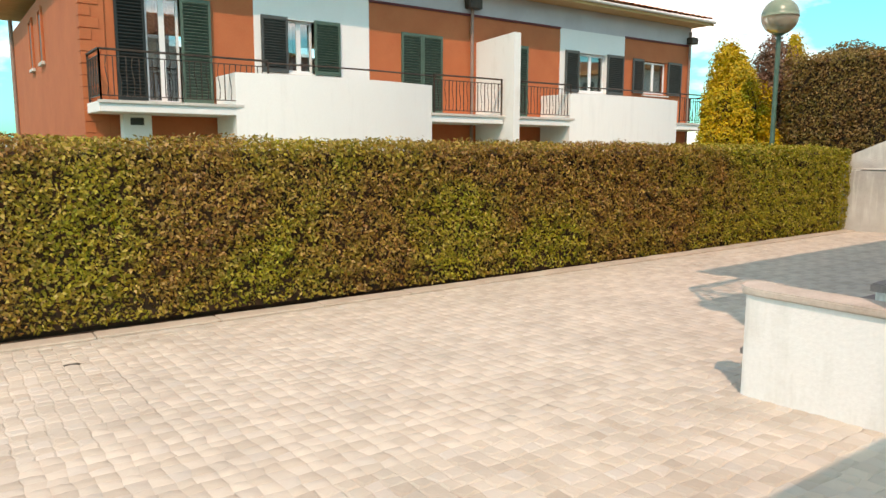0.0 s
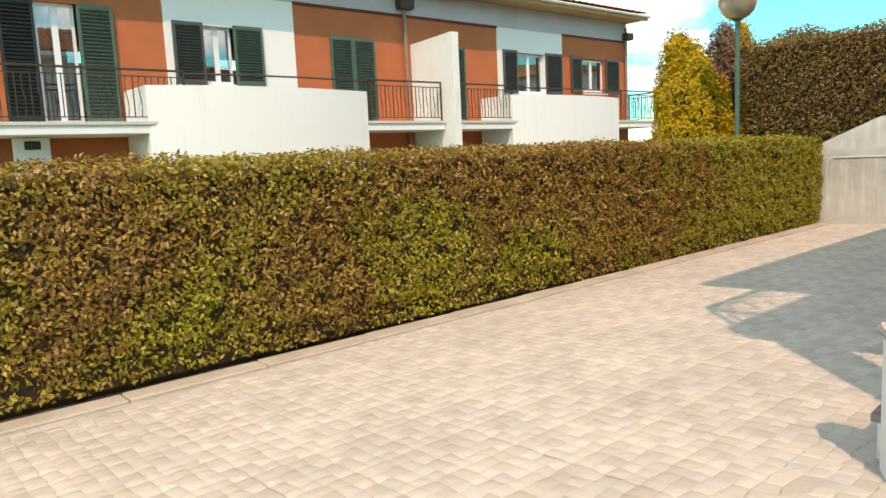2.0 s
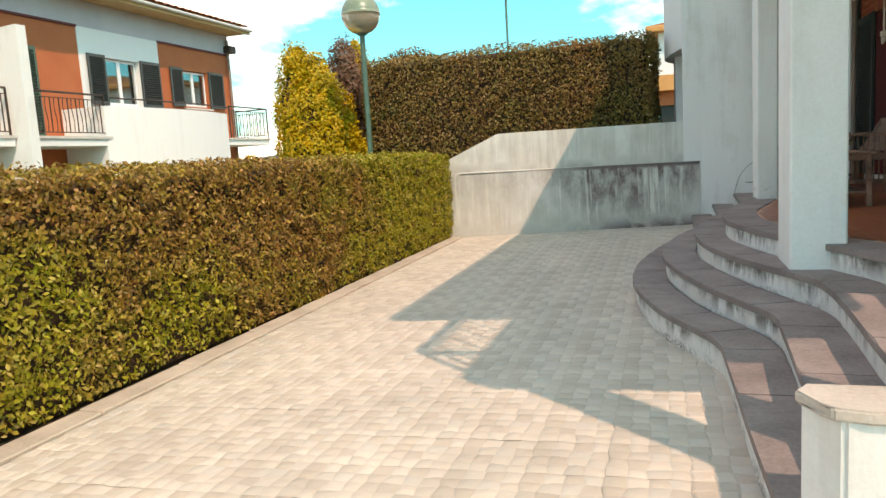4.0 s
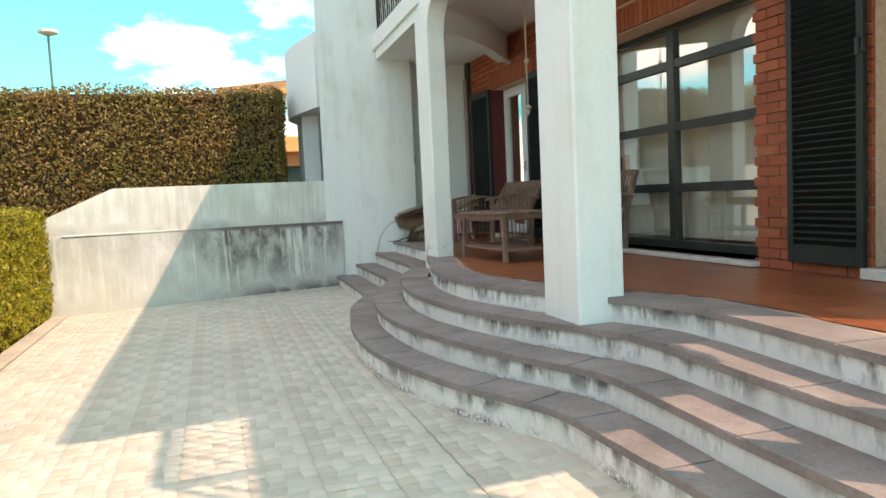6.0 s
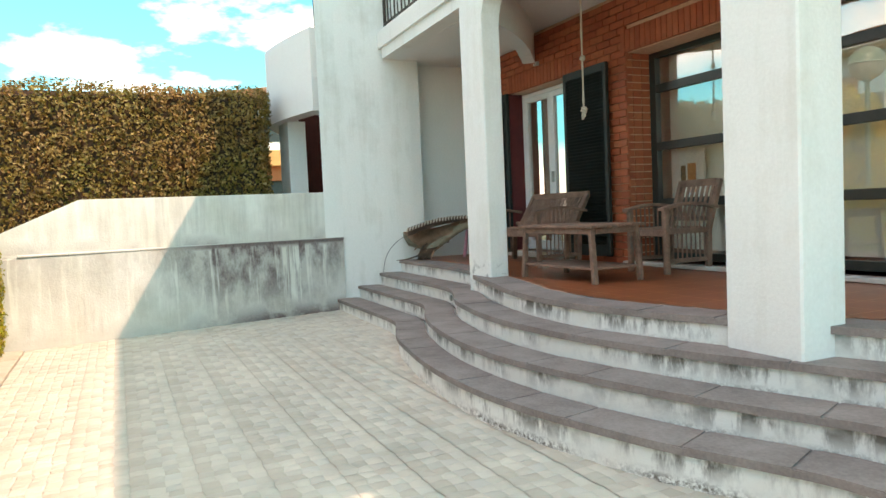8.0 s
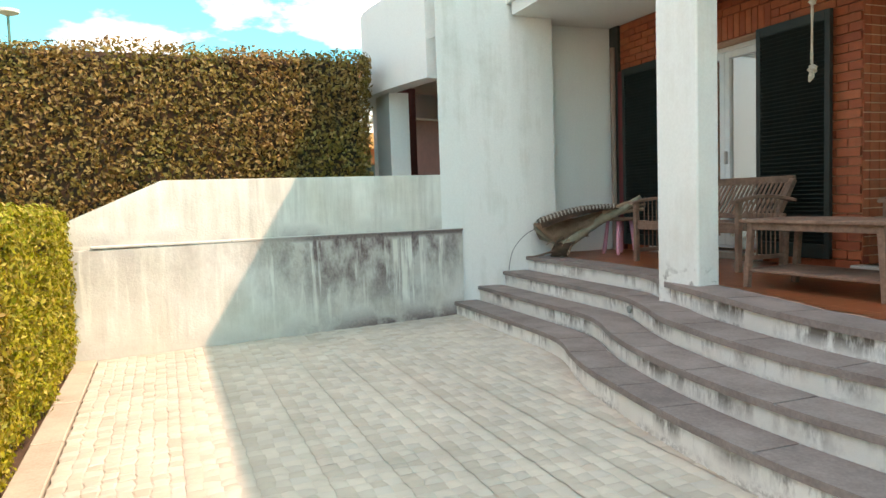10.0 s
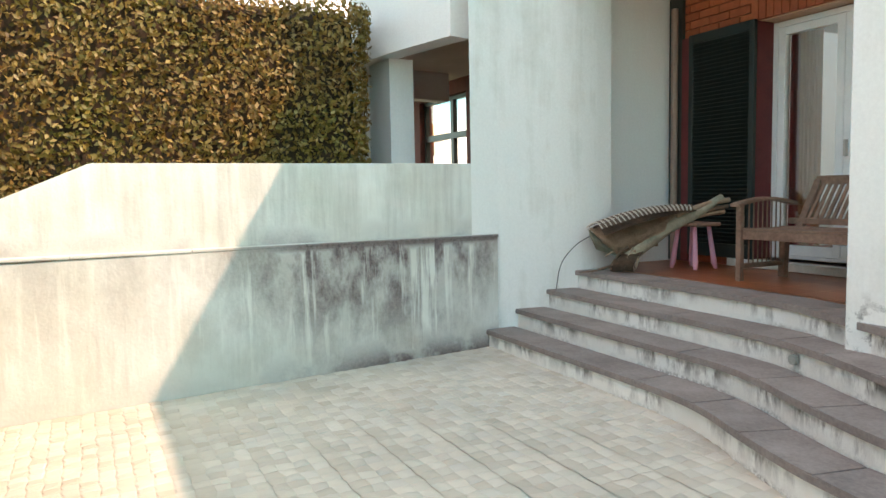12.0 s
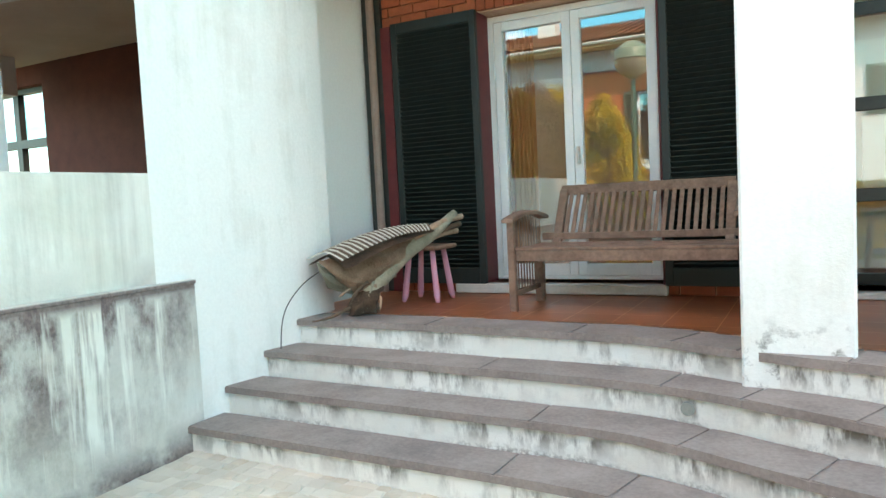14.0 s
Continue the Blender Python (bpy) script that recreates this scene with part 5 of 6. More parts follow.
# ---- furniture ----
def arched_arm(x, y0, y1, z, rise=0.045):
    """An armrest that arches gently from y0 to y1."""
    bm = bmesh.new()
    rings = []
    for k in range(9):
        t = k / 8
        y, zz = y0 + (y1 - y0) * t, z + rise * math.sin(math.pi * t)
        rings.append([bm.verts.new((x + dx, y, zz + dz)) for dx, dz in ((-0.042, 0), (0.042, 0), (0.042, 0.022), (0.034, 0.029), (-0.034, 0.029), (-0.042, 0.022))])
    for a, c in zip(rings, rings[1:]):
        for i in range(6):
            bm.faces.new((a[i], a[(i + 1) % 6], c[(i + 1) % 6], c[i]))
    bm.faces.new(rings[0][::-1])
    bm.faces.new(rings[-1])
    return bm


def bench(label, length, at, rz):
    """Slatted garden bench; its own x runs along the seat, it faces +y."""
    b = root("garden_bench", label, "bench", at, rz)
    L2 = length / 2
    for sx in (-1, 1):
        part("front_leg", boxes([(sx * L2 - 0.024, sx * L2 + 0.024, 0.25, 0.30, 0, 0.62)], 0.005), M_WOOD, b)
        bm = bmesh.new()
        bar(bm, (sx * L2, -0.24, 0), (sx * L2, -0.26, 0.42), 0.06, 0.06, 0.005, (0, 1, 0))
        bar(bm, (sx * (L2 - 0.13), -0.26, 0.40), (sx * (L2 - 0.13), -0.50, 0.80), 0.06, 0.05, 0.005, (0, 1, 0))
        part("back_leg", bm, M_WOOD, b)
        part("armrest", arched_arm(sx * L2, 0.34, -0.36, 0.60), M_WOOD, b)
        part("side_rail", boxes([(sx * L2 - 0.02, sx * L2 + 0.02, -0.23, 0.24, 0.36, 0.42), (sx * L2 - 0.015, sx * L2 + 0.015, -0.22, 0.24, 0.10, 0.14)], 0.004), M_WOOD, b)
        for k in range(8):
            y = -0.205 + k * 0.053
            part("side_slat", boxes([(sx * L2 - 0.004, sx * L2 + 0.004, y, y + 0.015, 0.14, 0.61 + 0.035 * math.sin(math.pi * (y + 0.36) / 0.70))], 0.003), M_WOOD, b)
    part("front_rail", boxes([(-L2 + 0.03, L2 - 0.03, 0.25, 0.285, 0.34, 0.41)], 0.004), M_WOOD, b)
    part("back_rail", boxes([(-L2 + 0.03, L2 - 0.03, -0.26, -0.225, 0.34, 0.40)], 0.004), M_WOOD, b)
    for k in range(7):
        y = -0.21 + k * 0.072
        part("seat_slat", boxes([(-L2 + 0.02, L2 - 0.02, y, y + 0.055, 0.411 - 0.012 * math.sin(math.pi * k / 6), 0.431 - 0.012 * math.sin(math.pi * k / 6))], 0.004), M_WOOD, b)
    tb = bmesh.new()
    bar(tb, (-L2 + 0.11, -0.50, 0.80), (L2 - 0.11, -0.50, 0.80), 0.04, 0.075, 0.006)
    part("top_rail", tb, M_WOOD, b)
    lb = bmesh.new()
    bar(lb, (-L2 + 0.02, -0.285, 0.47), (L2 - 0.02, -0.285, 0.47), 0.035, 0.05, 0.004)
    part("lower_back_rail", lb, M_WOOD, b)
    n = int(length / 0.066)
    for k in range(n):
        x = -L2 + 0.19 + (length - 0.38) * k / (n - 1)
        s = bmesh.new()
        bar(s, (x, -0.290, 0.485), (x, -0.486, 0.775), 0.030, 0.014, 0.003, (0, 1, 0.35))
        part("back_slat", s, M_WOOD, b)
    return b


bench("weathered grey teak bench with slatted back beside the white door", 1.44, (11.41, 0.50, PORCH_Z), 0)


def armchair(label, at, rz):
    c = root("garden_armchair", label, "chair", at, rz, group="teak armchairs")
    for sx in (-1, 1):
        part("front_leg", boxes([(sx * 0.27 - 0.025, sx * 0.27 + 0.025, 0.22, 0.27, 0, 0.60)], 0.005), M_WOOD, c)
        bm = bmesh.new()
        bar(bm, (sx * 0.27, -0.24, 0), (sx * 0.27, -0.25, 0.42), 0.05, 0.05, 0.005, (0, 1, 0))
        bar(bm, (sx * 0.27, -0.25, 0.40), (sx * 0.27, -0.40, 0.87), 0.05, 0.045, 0.005, (0, 1, 0))
        part("back_leg", bm, M_WOOD, c)
        part("armrest", arched_arm(sx * 0.27, 0.30, -0.34, 0.59), M_WOOD, c)
        part("side_rail", boxes([(sx * 0.27 - 0.015, sx * 0.27 + 0.015, -0.23, 0.22, 0.37, 0.42)], 0.004), M_WOOD, c)
        part("low_rail", boxes([(sx * 0.27 - 0.013, sx * 0.27 + 0.013, -0.23, 0.22, 0.10, 0.14)], 0.004), M_WOOD, c)
        for k in range(8):
            y = -0.205 + k * 0.052
            part("side_slat", boxes([(sx * 0.27 - 0.004, sx * 0.27 + 0.004, y, y + 0.019, 0.14, 0.59 + 0.035 * math.sin(math.pi * (y + 0.34) / 0.64))], 0.003), M_WOOD, c)
    part("front_rail", boxes([(-0.245, 0.245, 0.225, 0.255, 0.35, 0.41)], 0.004), M_WOOD, c)
    part("stretcher", boxes([(-0.245, 0.245, -0.25, -0.225, 0.16, 0.20)], 0.004), M_WOOD, c)
    for k in range(6):
        y = -0.20 + k * 0.078
        part("seat_slat", boxes([(-0.25, 0.25, y, y + 0.06, 0.411, 0.43)], 0.004), M_WOOD, c)
    t = bmesh.new()
    bar(t, (-0.25, -0.385, 0.845), (0.25, -0.385, 0.845), 0.035, 0.07, 0.006)
    part("top_rail", t, M_WOOD, c)
    t = bmesh.new()
    bar(t, (-0.25, -0.29, 0.50), (0.25, -0.29, 0.50), 0.03, 0.045, 0.004)
    part("lower_back_rail", t, M_WOOD, c)
    for k in range(7):
        x = -0.205 + k * 0.068
        s = bmesh.new()
        bar(s, (x, -0.294, 0.515), (x, -0.380, 0.82), 0.034, 0.014, 0.003, (0, 1, 0.3))
        part("back_slat", s, M_WOOD, c)
    return c


armchair("weathered teak armchair with slatted back beside the low table", (9.32, 0.16, PORCH_Z), -3)


def low_table(label, at, rz, w, d, h):
    t = root("low_table", label, "table", at, rz)
    for sx in (-1, 1):
        for sy in (-1, 1):
            bm = bmesh.new()
            bar(bm, (sx * (w / 2 - 0.03), sy * (d / 2 - 0.05), 0), (sx * (w / 2 - 0.07), sy * (d / 2 - 0.055), h - 0.025), 0.046, 0.046, 0.006, (0, 1, 0))
            part("leg", bm, M_WOOD, t)
    for sg in (-1, 1):
        part("apron", boxes([(-w / 2 + 0.08, w / 2 - 0.08, sg * (d / 2 - 0.051) - 0.011, sg * (d / 2 - 0.051) + 0.011, h - 0.078, h - 0.026)], 0.003), M_WOOD, t)
        part("apron", boxes([(sg * (w / 2 - 0.051) - 0.011, sg * (w / 2 - 0.051) + 0.011, -d / 2 + 0.08, d / 2 - 0.08, h - 0.078, h - 0.026)], 0.003), M_WOOD, t)
    part("lower_shelf", boxes([(-w / 2 + 0.03, w / 2 - 0.03, -d / 2 + 0.04, d / 2 - 0.04, 0.12, 0.14)], 0.003), M_WOOD, t)
    n = 8
    for k in range(n):
        y = -d / 2 + k * d / n
        part("top_slat", boxes([(-w / 2, w / 2, y + 0.003, y + d / n - 0.003, h - 0.025, h)], 0.004), M_WOOD, t)
    return t


low_table("low weathered teak table with a lower shelf on the porch", (9.41, 1.15, PORCH_Z), 2.4, 1.13, 0.60, 0.505)

stool = root("pink_stool", "small pink stool with splayed legs under the palm bundle", "stool", (13.02, 0.36, PORCH_Z))
for k, (sx, sy) in enumerate(((-1, -1), (-1, 1), (1, -1), (1, 1))):
    bm = tube([(sx * 0.15, sy * 0.13, 0), (sx * 0.14, sy * 0.12, 0.05), (sx * 0.10, sy * 0.09, 0.40)], 0.024, 10, radii=[0.016, 0.026, 0.020])
    part("leg", bm, M_PINK, stool, smooth=True)
part("seat", boxes([(-0.19, 0.19, -0.16, 0.16, 0.40, 0.435)], 0.012), M_WOOD, stool)

# dry palm bundle: sheath, frond stems, ribs of leaflets
palm = root("dry_palm_bundle", "bundle of dry palm sheaths lying over the stool and step", "plant", (0, 0, 0))
palm.matrix_world = Matrix()
rngp = random.Random(5)


def sheath(name, a, b, w0, w1, sag, mat, n=14, m=9, lift=0.05, twist=0.0, seed=0):
    """A long cupped fibre sheet from a to b."""
    a, b = Vector(a), Vector(b)
    d = (b - a).normalized()
    s = d.cross(Vector((0, 0, 1))).normalized()
    bm = bmesh.new()
    g = []
    for i in range(n + 1):
        t = i / n
        w = w0 + (w1 - w0) * math.sin(math.pi * min(t, 0.9) / 1.8)
        row = []
        for j in range(m + 1):
            u = j / m * 2 - 1
            p = a.lerp(b, t) + s * (u * w * math.cos(twist * t)) + Vector((0, 0, -abs(u) ** 1.6 * w * sag + lift * math.sin(math.pi * t)))
            p += Vector((0, 0, 0.012 * noise.noise(Vector((t * 7 + seed, u * 4, seed)))))
            row.append(bm.verts.new(p))
        g.append(row)
    for i in range(n):
        for j in range(m):
            bm.faces.new((g[i][j], g[i + 1][j], g[i + 1][j + 1], g[i][j + 1]))
    r = bmesh.ops.solidify(bm, geom=bm.faces[:], thickness=0.008)
    return part(name, bm, mat, palm)


sheath("rib_plate", (12.94, 0.44, 1.285), (13.28, 1.30, 1.15), 0.07, 0.25, 0.30, M_PALM_DK, seed=1)
for k in range(44):
    t = k / 43
    c = Vector((12.95, 0.46, 1.315)).lerp(Vector((13.28, 1.30, 1.175)), t) + Vector((0, 0, 0.05 * math.sin(math.pi * t)))
    w = 0.06 + 0.17 * math.sin(math.pi * min(t, 0.9) / 1.8)
    side = Vector((0.93, -0.36, 0)) * w
    bm = tube(spline([c - side + Vector((0, 0.02, -0.04)), c + Vector((0, 0, 0.005)), c + side + Vector((0, 0.02, -0.05))], 3), 0.0065, 5)
    part("rib", bm, M_RIB if k % 2 else M_PALM_DK, palm)


def pouch(name, top, bottom, belly, mat, n=16, m=10, seed=0):
    """A crumpled fibre sheet hanging from one line down to another."""
    top, bottom = spline(top, 6), spline(bottom, 6)
    bm = bmesh.new()
    g = []
    for i in range(n + 1):
        a = top[round(i / n * (len(top) - 1))]
        b = bottom[round(i / n * (len(bottom) - 1))]
        row = []
        for j in range(m + 1):
            u = j / m
            q = a.lerp(b, u) + Vector((-0.7, 1.0, 0)).normalized() * belly * math.sin(math.pi * u) * (0.4 + 0.6 * math.sin(math.pi * i / n))
            q += Vector((0.5, 0.5, 0.3)) * 0.045 * noise.noise(Vector((i * 0.45 + seed, j * 0.5, seed)))
            row.append(bm.verts.new(q))
        g.append(row)
    for i in range(n):
        for j in range(m):
            bm.faces.new((g[i][j], g[i + 1][j], g[i + 1][j + 1], g[i][j + 1]))
    bmesh.ops.solidify(bm, geom=bm.faces[:], thickness=0.007)
    return part(name, bm, mat, palm)


pouch("fibre_pouch", [(13.30, 1.36, 1.13), (13.20, 1.15, 1.14), (13.09, 0.86, 1.19), (12.98, 0.58, 1.27)],
      [(13.22, 1.16, 0.92), (13.18, 1.08, 0.84), (13.13, 0.96, 0.86), (13.06, 0.78, 0.95)], 0.13, M_PALM, seed=2)
pouch("fibre_flap", [(13.31, 1.37, 1.12), (13.29, 1.32, 1.08), (13.25, 1.24, 1.04)],
      [(13.28, 1.30, 0.93), (13.25, 1.22, 0.90), (13.20, 1.10, 0.86)], 0.05, M_PALM_GREY, n=8, m=8, seed=5)
pouch("tangle", [(13.18, 1.10, 0.90), (13.12, 1.02, 0.93), (13.05, 0.92, 0.93)],
      [(13.19, 1.22, 0.735), (13.14, 1.20, 0.73), (13.05, 1.08, 0.735)], 0.08, M_PALM_DK, n=10, m=8, seed=8)
part("leaf_stalk", tube(spline([(12.85, 0.18, 1.39), (12.93, 0.42, 1.24), (13.02, 0.66, 1.13), (13.10, 0.90, 0.98), (13.15, 1.06, 0.85)], 5), 0.05, 10,
     radii=[0.030 + 0.0035 * min(i, 14) for i in range(21)]), M_PALM_GREY, palm, smooth=True)
for k, (a, b) in enumerate((((12.82, 0.12, 1.36), (12.98, 0.62, 1.22)), ((12.84, 0.12, 1.30), (13.00, 0.66, 1.14)), ((12.86, 0.14, 1.25), (12.98, 0.58, 1.15)))):
    part("stem", tube(spline([a, Vector(a).lerp(Vector(b), 0.5) + Vector((0, 0, 0.025)), b], 4), 0.022, 8, radii=[0.024] * 9), M_PALM_DK if k % 2 else M_PALM, palm, smooth=True)
for k in range(14):
    a = Vector((13.12 + rngp.uniform(-0.07, 0.08), 1.04 + rngp.uniform(-0.08, 0.10), 0.90 + rngp.uniform(-0.06, 0.06)))
    b = a + Vector((rngp.uniform(-0.10, 0.10), rngp.uniform(0.04, 0.18), rngp.uniform(-0.18, -0.06)))
    b.z = max(b.z, 0.745)
    part("shred", tube(spline([a, a.lerp(b, 0.5) + Vector((rngp.uniform(-0.03, 0.03), 0, 0.03)), b], 3), 0.012, 6, radii=[0.018 - 0.002 * i for i in range(7)]), (M_PALM, M_PALM_DK, M_PALM_GREY)[k % 3], palm)
part("shred", tube(spline([(13.16, 1.16, 0.80), (13.22, 1.36, 0.745), (13.27, 1.50, 0.735)], 4), 0.01, 6, radii=[0.016 - 0.0015 * i for i in range(9)]), M_PALM_DK, palm)
part("tendril", tube(spline([(13.29, 1.35, 1.06), (13.36, 1.46, 0.98), (13.42, 1.55, 0.86), (13.44, 1.60, 0.74), (13.43, 1.64, 0.575)], 5), 0.004, 5), M_BLACK, palm)

# rope with two knots
rope = root("hanging_rope", "pale knotted rope hanging from the porch ceiling", "rope", (10.22, 0.45, 2.30))
part("strand", tube([(0.0, 0.0, 1.37), (0.004, 0, 0.9), (0.0, 0.003, 0.55), (0.006, 0, 0.2), (0, 0, 0.08)], 0.012, 8), M_ROPE, rope)
for z, r in ((0.64, 0.028), (0.10, 0.034)):
    kb = bmesh.new()
    bmesh.ops.create_icosphere(kb, subdivisions=3, radius=r)
    for v in kb.verts:
        v.co = v.co * (1 + 0.22 * math.sin(v.co.z * 180 + 3 * math.atan2(v.co.y, v.co.x))) + Vector((0, 0, z))
    part("knot", kb, M_ROPE, rope, smooth=True)
part("frayed_end", tube([(0, 0, 0.10), (0.01, 0, 0.04), (0.02, 0.01, 0.0)], 0.02, 8, radii=[0.018, 0.026, 0.008]), M_ROPE, rope)

# small things on the walls
part("wall_latch", boxes([(13.775, 13.80, 0.86, 0.89, 1.96, 2.06)], 0.004), M_BLACK, None, "small black iron catch on the white side wall", category="latch")
part("downpipe", tube([(13.68, -0.04, 0.72), (13.68, -0.04, 3.3)], 0.035, 10), M_PIPE, None, "brown downpipe in the porch corner", category="pipe")
part("wall_hook", boxes([(11.93, 11.97, -0.105, -0.06, 3.235, 3.285), (11.94, 11.96, -0.06, -0.03, 3.225, 3.255)], 0.004), M_STONE, None, "small pale hook on the brick wall above the white door", category="hook")
for x, y, z, turn in ((10.857, 1.803, 0.462, -10), (4.709, 1.800, 0.432, -3)):
    bm = bmesh.new()
    bmesh.ops.create_cone(bm, cap_ends=True, segments=20, radius1=0.034, radius2=0.030, depth=0.018, matrix=Matrix.Rotation(radians(-90), 4, "X"))
    ob = part("step_outlet", bm, M_FRAME_GREY, None, "small round grey outlet cap set in a step riser", category="outlet", group="step outlets")
    ob.matrix_world = pose(x, y, z, 0, 0, turn)
drain = part("floor_drain", boxes([(0.66, 0.80, 5.36, 5.42, gz(0.7, 5.4) - 0.004, gz(0.7, 5.4) + 0.003)]), M_BLACK, None, "small dark leaf-shaped spot of metal on the paving", category="drain")

# ---- porch tiles ----
def inside(px, py, poly):
    c = False
    n = len(poly)
    for i in range(n):
        (x1, y1), (x2, y2) = poly[i], poly[(i + 1) % n]
        if (y1 > py) != (y2 > py) and px < (x2 - x1) * (py - y1) / (y2 - y1) + x1:
            c = not c
    return c


PP = edge_in + [(13.62, 0.9), (13.79, 0.9), (13.79, -0.13), (3.9, -0.13)]
verts, faces = [], []
ts = 0.30
nx, ny = int(10 / ts) + 2, int(2.6 / ts) + 1
tile_bm = bmesh.new()
for i in range(nx):
    for j in range(ny):
        x0, y0 = 3.9 + i * ts, -0.13 + j * ts
        cs = [(x0 + 0.003, y0 + 0.003), (x0 + ts - 0.003, y0 + 0.003), (x0 + ts - 0.003, y0 + ts - 0.003), (x0 + 0.003, y0 + ts - 0.003)]
        if sum(inside(x, y, PP) for x, y in cs) < 4:
            if not inside(x0 + ts / 2, y0 + ts / 2, PP) and not any(inside(x, y, PP) for x, y in cs):
                continue
            # cut tiles at the curved edge: small squares
            for a in range(5):
                for b in range(5):
                    sx0, sy0 = cs[0][0] + a * (ts - 0.006) / 5, cs[0][1] + b * (ts - 0.006) / 5
                    s = (ts - 0.006) / 5
                    if all(inside(x, y, PP) for x, y in ((sx0, sy0), (sx0 + s, sy0), (sx0 + s, sy0 + s), (sx0, sy0 + s))):
                        k = len(verts)
                        verts += [(sx0, sy0, PORCH_Z), (sx0 + s, sy0, PORCH_Z), (sx0 + s, sy0 + s, PORCH_Z), (sx0, sy0 + s, PORCH_Z)]
                        faces.append((k, k + 1, k + 2, k + 3))
            continue
        k = len(verts)
        verts += [(x, y, PORCH_Z) for x, y in cs]
        faces.append((k, k + 1, k + 2, k + 3))
mesh_ob("porch_tiles", verts, faces, M_PORCH, kind="stuff")

# ---- bricks of the house wall ----
def brick_mesh(name, w, h, d, rngb):
    bm = bmesh.new()
    box(bm, 0, w, 0, d, 0, h)
    for v in bm.verts:
        v.co += Vector((rngb.uniform(-1, 1) * 0.0015, rngb.uniform(-1, 1) * 0.002, rngb.uniform(-1, 1) * 0.0015))
    me = bpy.data.meshes.new(name)
    bmesh.ops.recalc_face_normals(bm, faces=bm.faces)
    bm.to_mesh(me)
    bm.free()
    me.materials.append(M_BRICK)
    return me


rb = random.Random(3)
BW, BH, JT = 0.236, 0.071, 0.010
full = [brick_mesh("brick", BW, BH, 0.032, rb) for _ in range(4)]
half = brick_mesh("brick_half", (BW - JT) / 2, BH, 0.032, rb)
holes = [(7.17, 10.21, 0.72, 3.24), (11.30, 12.72, 0.72, 3.2), (4.75, 6.09, 0.72, 3.2)]
spots = []
z = 0.725
row = 0
while z < 3.62:
    x = 4.32 - (BW + JT) / 2 * (row % 2)
    while x < 13.76:
        a, b = max(x, 4.32), min(x + BW, 13.78)
        segs = [(a, b)]
        for h in holes:
            if z + BH > h[2] and z < h[3]:
                out = []
                for s in segs:
                    if s[1] <= h[0] or s[0] >= h[1]:
                        out.append(s)
                    else:
                        if s[0] < h[0] - 0.03:
                            out.append((s[0], h[0]))
                        if s[1] > h[1] + 0.03:
                            out.append((h[1], s[1]))
                segs = out
        for s in segs:
            if s[1] - s[0] > 0.03:
                spots.append((s[0], s[1], z))
        x += BW + JT
    z += BH + JT
    row += 1
near = sorted((s for s in spots), key=lambda s: abs((s[0] + s[1]) / 2 - 6.9) if s[0] < 8 else abs((s[0] + s[1]) / 2 - 9.9) + 0.4)
parts_set = set(near[:290])
jv, jf = [], []
wall_bricks = root("brick_facing", "orange-red brick facing of the porch wall between the shutters", "wall")
for s in spots:
    w = s[1] - s[0]
    if s in parts_set:
        me = full[rb.randrange(4)]
        o = new("brick", me)
        o.parent = wall_bricks
        o.location = (s[0], -0.140 + rb.uniform(0, 0.003), s[2])
        o.scale = (w / BW, 1, 1)
    else:
        k = len(jv)
        y = -0.108 + rb.uniform(0, 0.003)
        jv += [(s[0], -0.14, s[2]), (s[1], -0.14, s[2]), (s[1], -0.14, s[2] + BH), (s[0], -0.14, s[2] + BH), (s[0], y, s[2]), (s[1], y, s[2]), (s[1], y, s[2] + BH), (s[0], y, s[2] + BH)]
        jf += [(k + 4, k + 7, k + 6, k + 5), (k, k + 4, k + 5, k + 1), (k + 3, k + 2, k + 6, k + 7), (k, k + 3, k + 7, k + 4), (k + 1, k + 5, k + 6, k + 2)]
for x0, x1, z0 in ((7.17, 10.21, 3.03), (11.30, 12.72, 2.99), (4.75, 6.09, 2.99)):
    x = x0 - 0.12
    while x < x1 + 0.05:
        k = len(jv)
        y = -0.100
        a, b, c, d = x, x + 0.071, z0, z0 + 0.236
        jv += [(a, -0.14, c), (b, -0.14, c), (b, -0.14, d), (a, -0.14, d), (a, y, c), (b, y, c), (b, y, d), (a, y, d)]
        jf += [(k + 4, k + 7, k + 6, k + 5), (k, k + 4, k + 5, k + 1), (k + 3, k + 2, k + 6, k + 7), (k, k + 3, k + 7, k + 4), (k + 1, k + 5, k + 6, k + 2)]
        x += 0.081
z = 0.768
while z < 2.97:
    for ya, yb in ((-0.42, -0.312), (-0.302, -0.194), (-0.184, -0.110)):
        k = len(jv)
        xa, xb = 10.198 + rb.uniform(0, 0.003), 10.209
        jv += [(xb, ya, z), (xb, yb, z), (xb, yb, z + BH), (xb, ya, z + BH), (xa, ya, z), (xa, yb, z), (xa, yb, z + BH), (xa, ya, z + BH)]
        jf += [(k + 4, k + 7, k + 6, k + 5), (k, k + 4, k + 5, k + 1), (k + 3, k + 2, k + 6, k + 7), (k, k + 3, k + 7, k + 4), (k + 1, k + 5, k + 6, k + 2)]
    z += BH + JT
mesh_ob("bricks_joined", jv, jf, M_BRICK_J, wall_bricks, kind="stuff")

# ---- paving slabs with moulded setts ----
SL_W = 0.3525
NS = 4


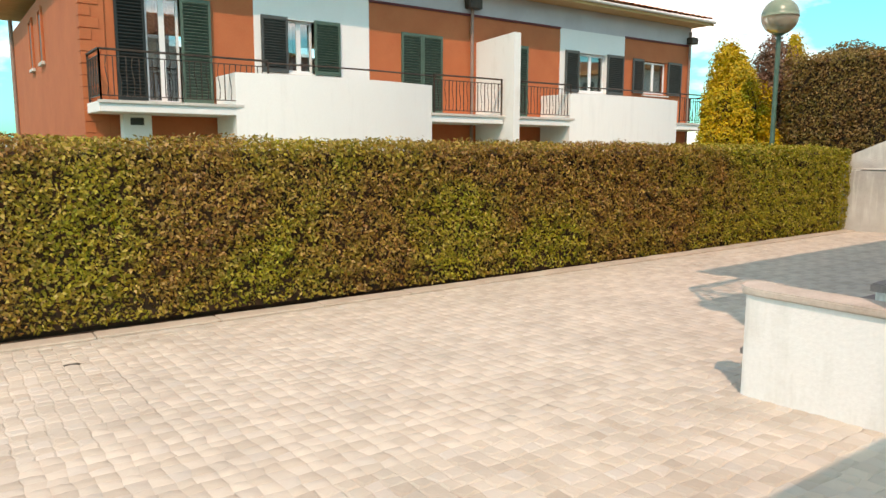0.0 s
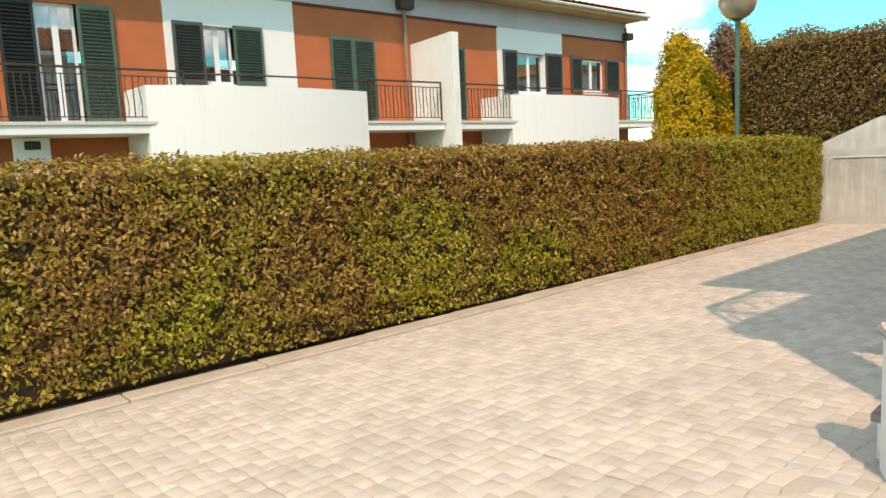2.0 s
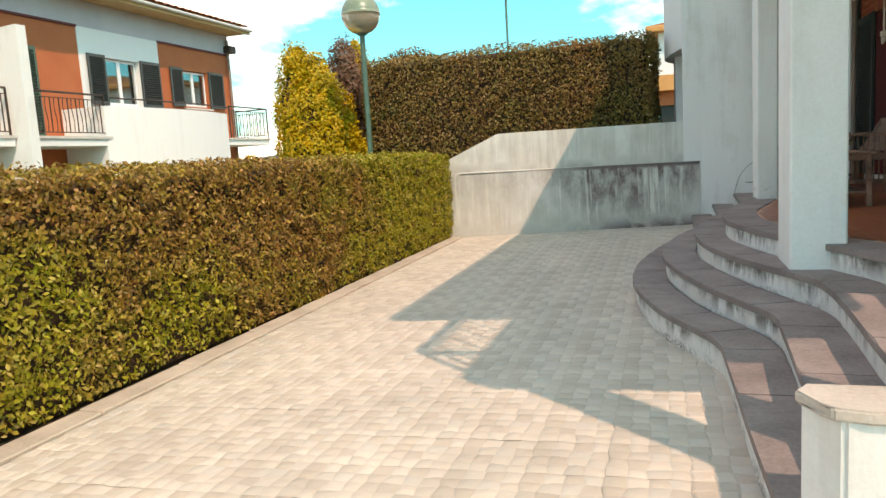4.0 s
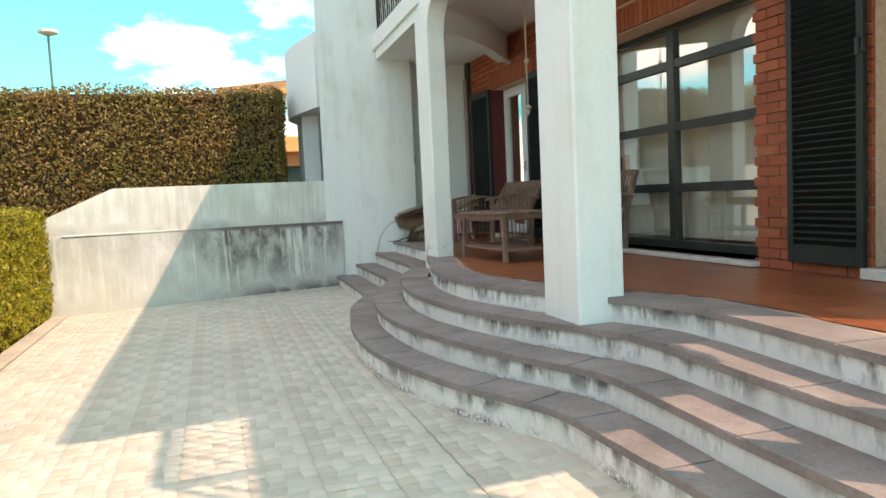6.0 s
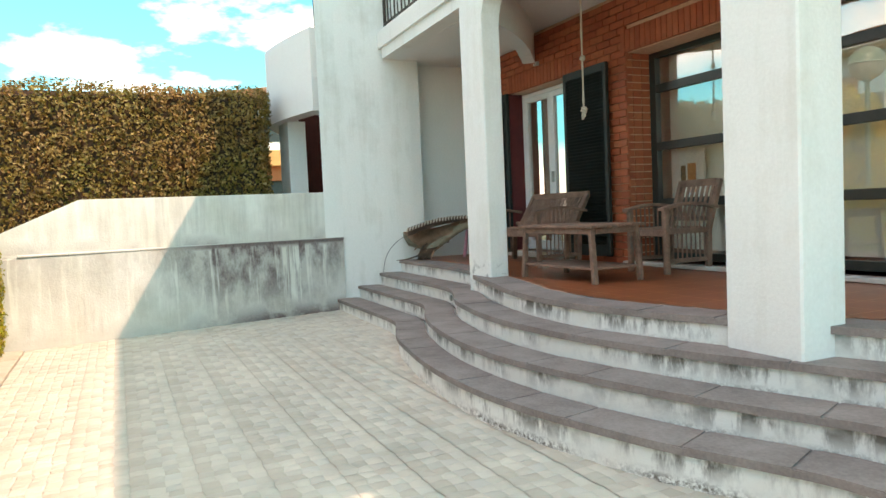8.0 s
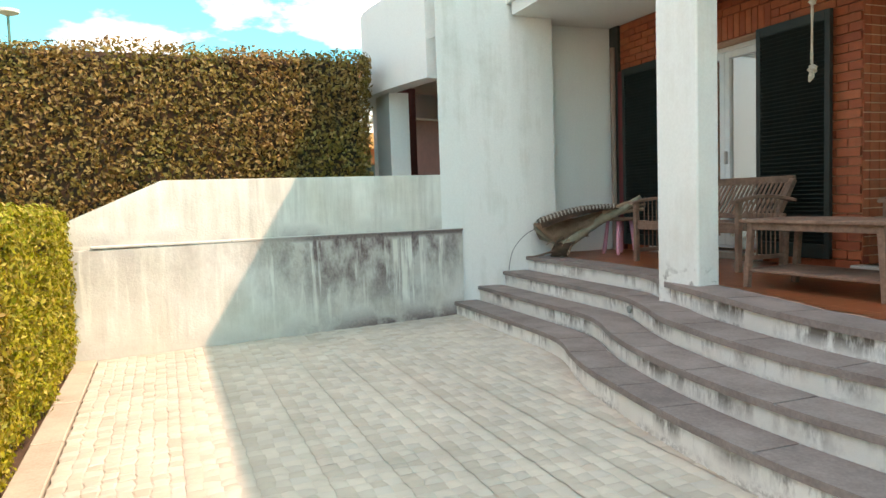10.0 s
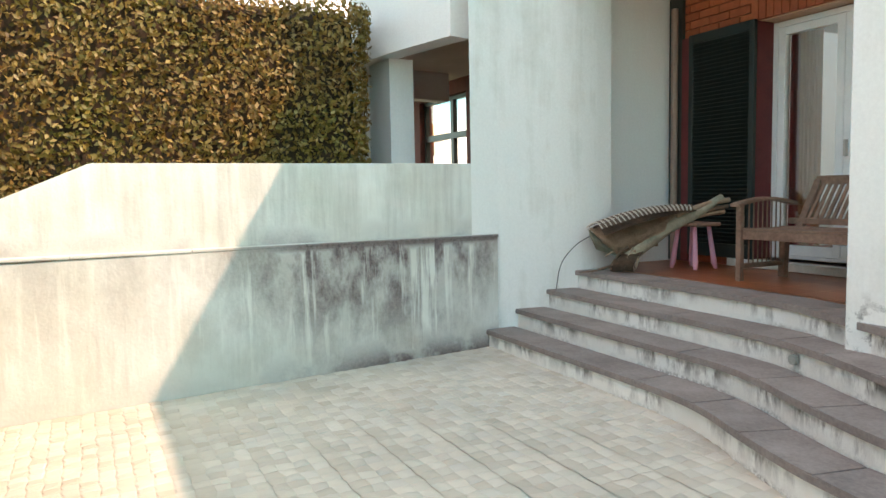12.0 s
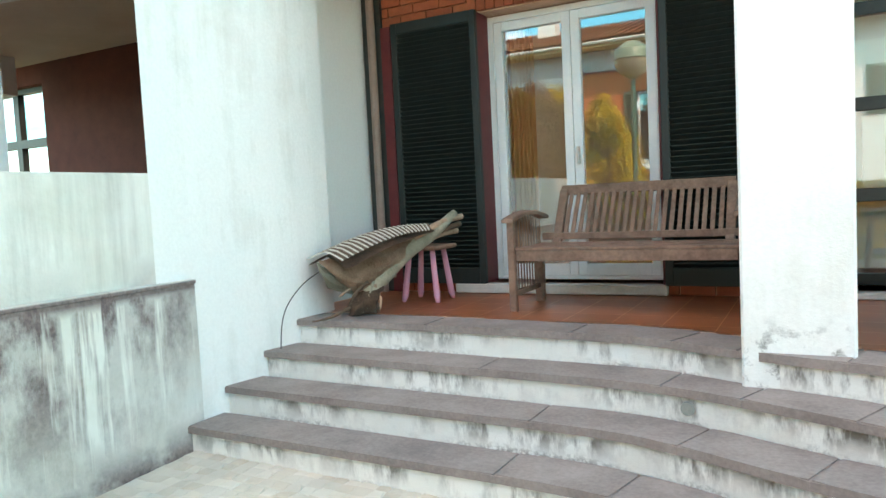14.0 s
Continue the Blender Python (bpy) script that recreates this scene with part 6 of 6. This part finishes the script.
def slab_mesh(seed):
    """A slab whose top is moulded as worn setts: uneven four-cornered pillows with shallow valleys between them."""
    r = random.Random(seed)
    verts, faces = [], []
    s = SL_W / NS
    edge = (0.0, 0.007, -0.006, 0.005, 0.0)
    g = [[(i * s + (edge[j] if i in (0, NS) else r.uniform(-0.012, 0.012)), j * s + (edge[-1 - i] if j in (0, NS) else r.uniform(-0.012, 0.012))) for j in range(NS + 1)] for i in range(NS + 1)]
    for i in range(NS):
        for j in range(NS):
            c = [g[i][j], g[i + 1][j], g[i + 1][j + 1], g[i][j + 1]]
            mx, my = sum(p[0] for p in c) / 4, sum(p[1] for p in c) / 4
            h = r.uniform(0.0015, 0.0065)
            tx, ty = r.uniform(-0.05, 0.05), r.uniform(-0.05, 0.05)
            b = len(verts)
            outer, mid = [], []
            for k in range(4):
                p, q = c[k], c[(k + 1) % 4]
                for t in (0.0, 0.5):
                    x, y = p[0] + (q[0] - p[0]) * t, p[1] + (q[1] - p[1]) * t
                    outer.append((x, y, -0.0012))
                    f = 0.62 if t == 0 else 0.80
                    X, Y = mx + (x - mx) * f, my + (y - my) * f
                    mid.append((X, Y, h + (X - mx) * tx + (Y - my) * ty))
            verts += outer + mid + [(mx, my, h + 0.0012)]
            for q in range(8):
                faces.append((b + q, b + (q + 1) % 8, b + 8 + (q + 1) % 8, b + 8 + q))
                faces.append((b + 8 + q, b + 8 + (q + 1) % 8, b + 16))
    me = bpy.data.meshes.new("paving_slab")
    me.from_pydata(verts, [], faces)
    me.materials.append(M_SETT)
    me.polygons.foreach_set("use_smooth", [True] * len(me.polygons))
    return me


slab_meshes = [slab_mesh(s) for s in range(8)]
tilt = Matrix(((1, 0, 0, 0), (0, 1, 0, 0), (0.006, -0.030, 1, 0), (0, 0, 0, 1)))
paving = root("terrace_paving", "cream moulded-cobble paving slabs of the terrace", "paving")
rs = random.Random(8)
line1 = shifted(lines[0], 0.03)
def stair_y(x):
    if x < 3.55:
        return -7
    if x < 3.86:
        return 2.19
    best = 2.3
    for a, b in zip(line1, line1[1:]):
        if a[0] <= x <= b[0]:
            return a[1] + (b[1] - a[1]) * (x - a[0]) / max(1e-6, b[0] - a[0])
    return best
cells = []
Y_TOP = 6.10
nyc = 36
for j in range(nyc):
    y0 = Y_TOP - (j + 1) * SL_W
    for i in range(-34, 28):
        x0 = 13.63 - (28 - i) * SL_W
        x0 = 13.62 - (27 - i + 1) * SL_W
        if y0 + SL_W < stair_y(x0 + SL_W / 2) - 0.02 and y0 + SL_W < stair_y(x0) - 0.02:
            continue
        cells.append((x0, y0))
def nearness(c):
    x, y = c[0] + 0.25, c[1] + 0.25
    if x < 1:
        d = math.hypot(x - 1, y - 2.5)
    elif x < 11:
        d = abs(y - 4.2)
    else:
        d = math.hypot(x - 11, y - 4.2)
    return d
cells.sort(key=nearness)
jv, jf = [], []
for n_, (x0, y0) in enumerate(cells):
    me = slab_meshes[rs.randrange(8)]
    z0 = gz(x0, y0) + rs.uniform(-0.001, 0.001)
    if n_ < 295:
        o = new("paving_slab", me)
        o.parent = paving
        m = Matrix.Translation((x0, y0, z0)) @ tilt
        o.matrix_world = m
    else:
        b = len(jv)
        for v in me.vertices:
            jv.append((x0 + v.co.x, y0 + v.co.y, z0 + v.co.z + 0.006 * v.co.x - 0.03 * v.co.y))
        for p in me.polygons:
            jf.append(tuple(b + i for i in p.vertices))
mesh_ob("paving_joined", jv, jf, M_SETT, paving, kind="stuff")
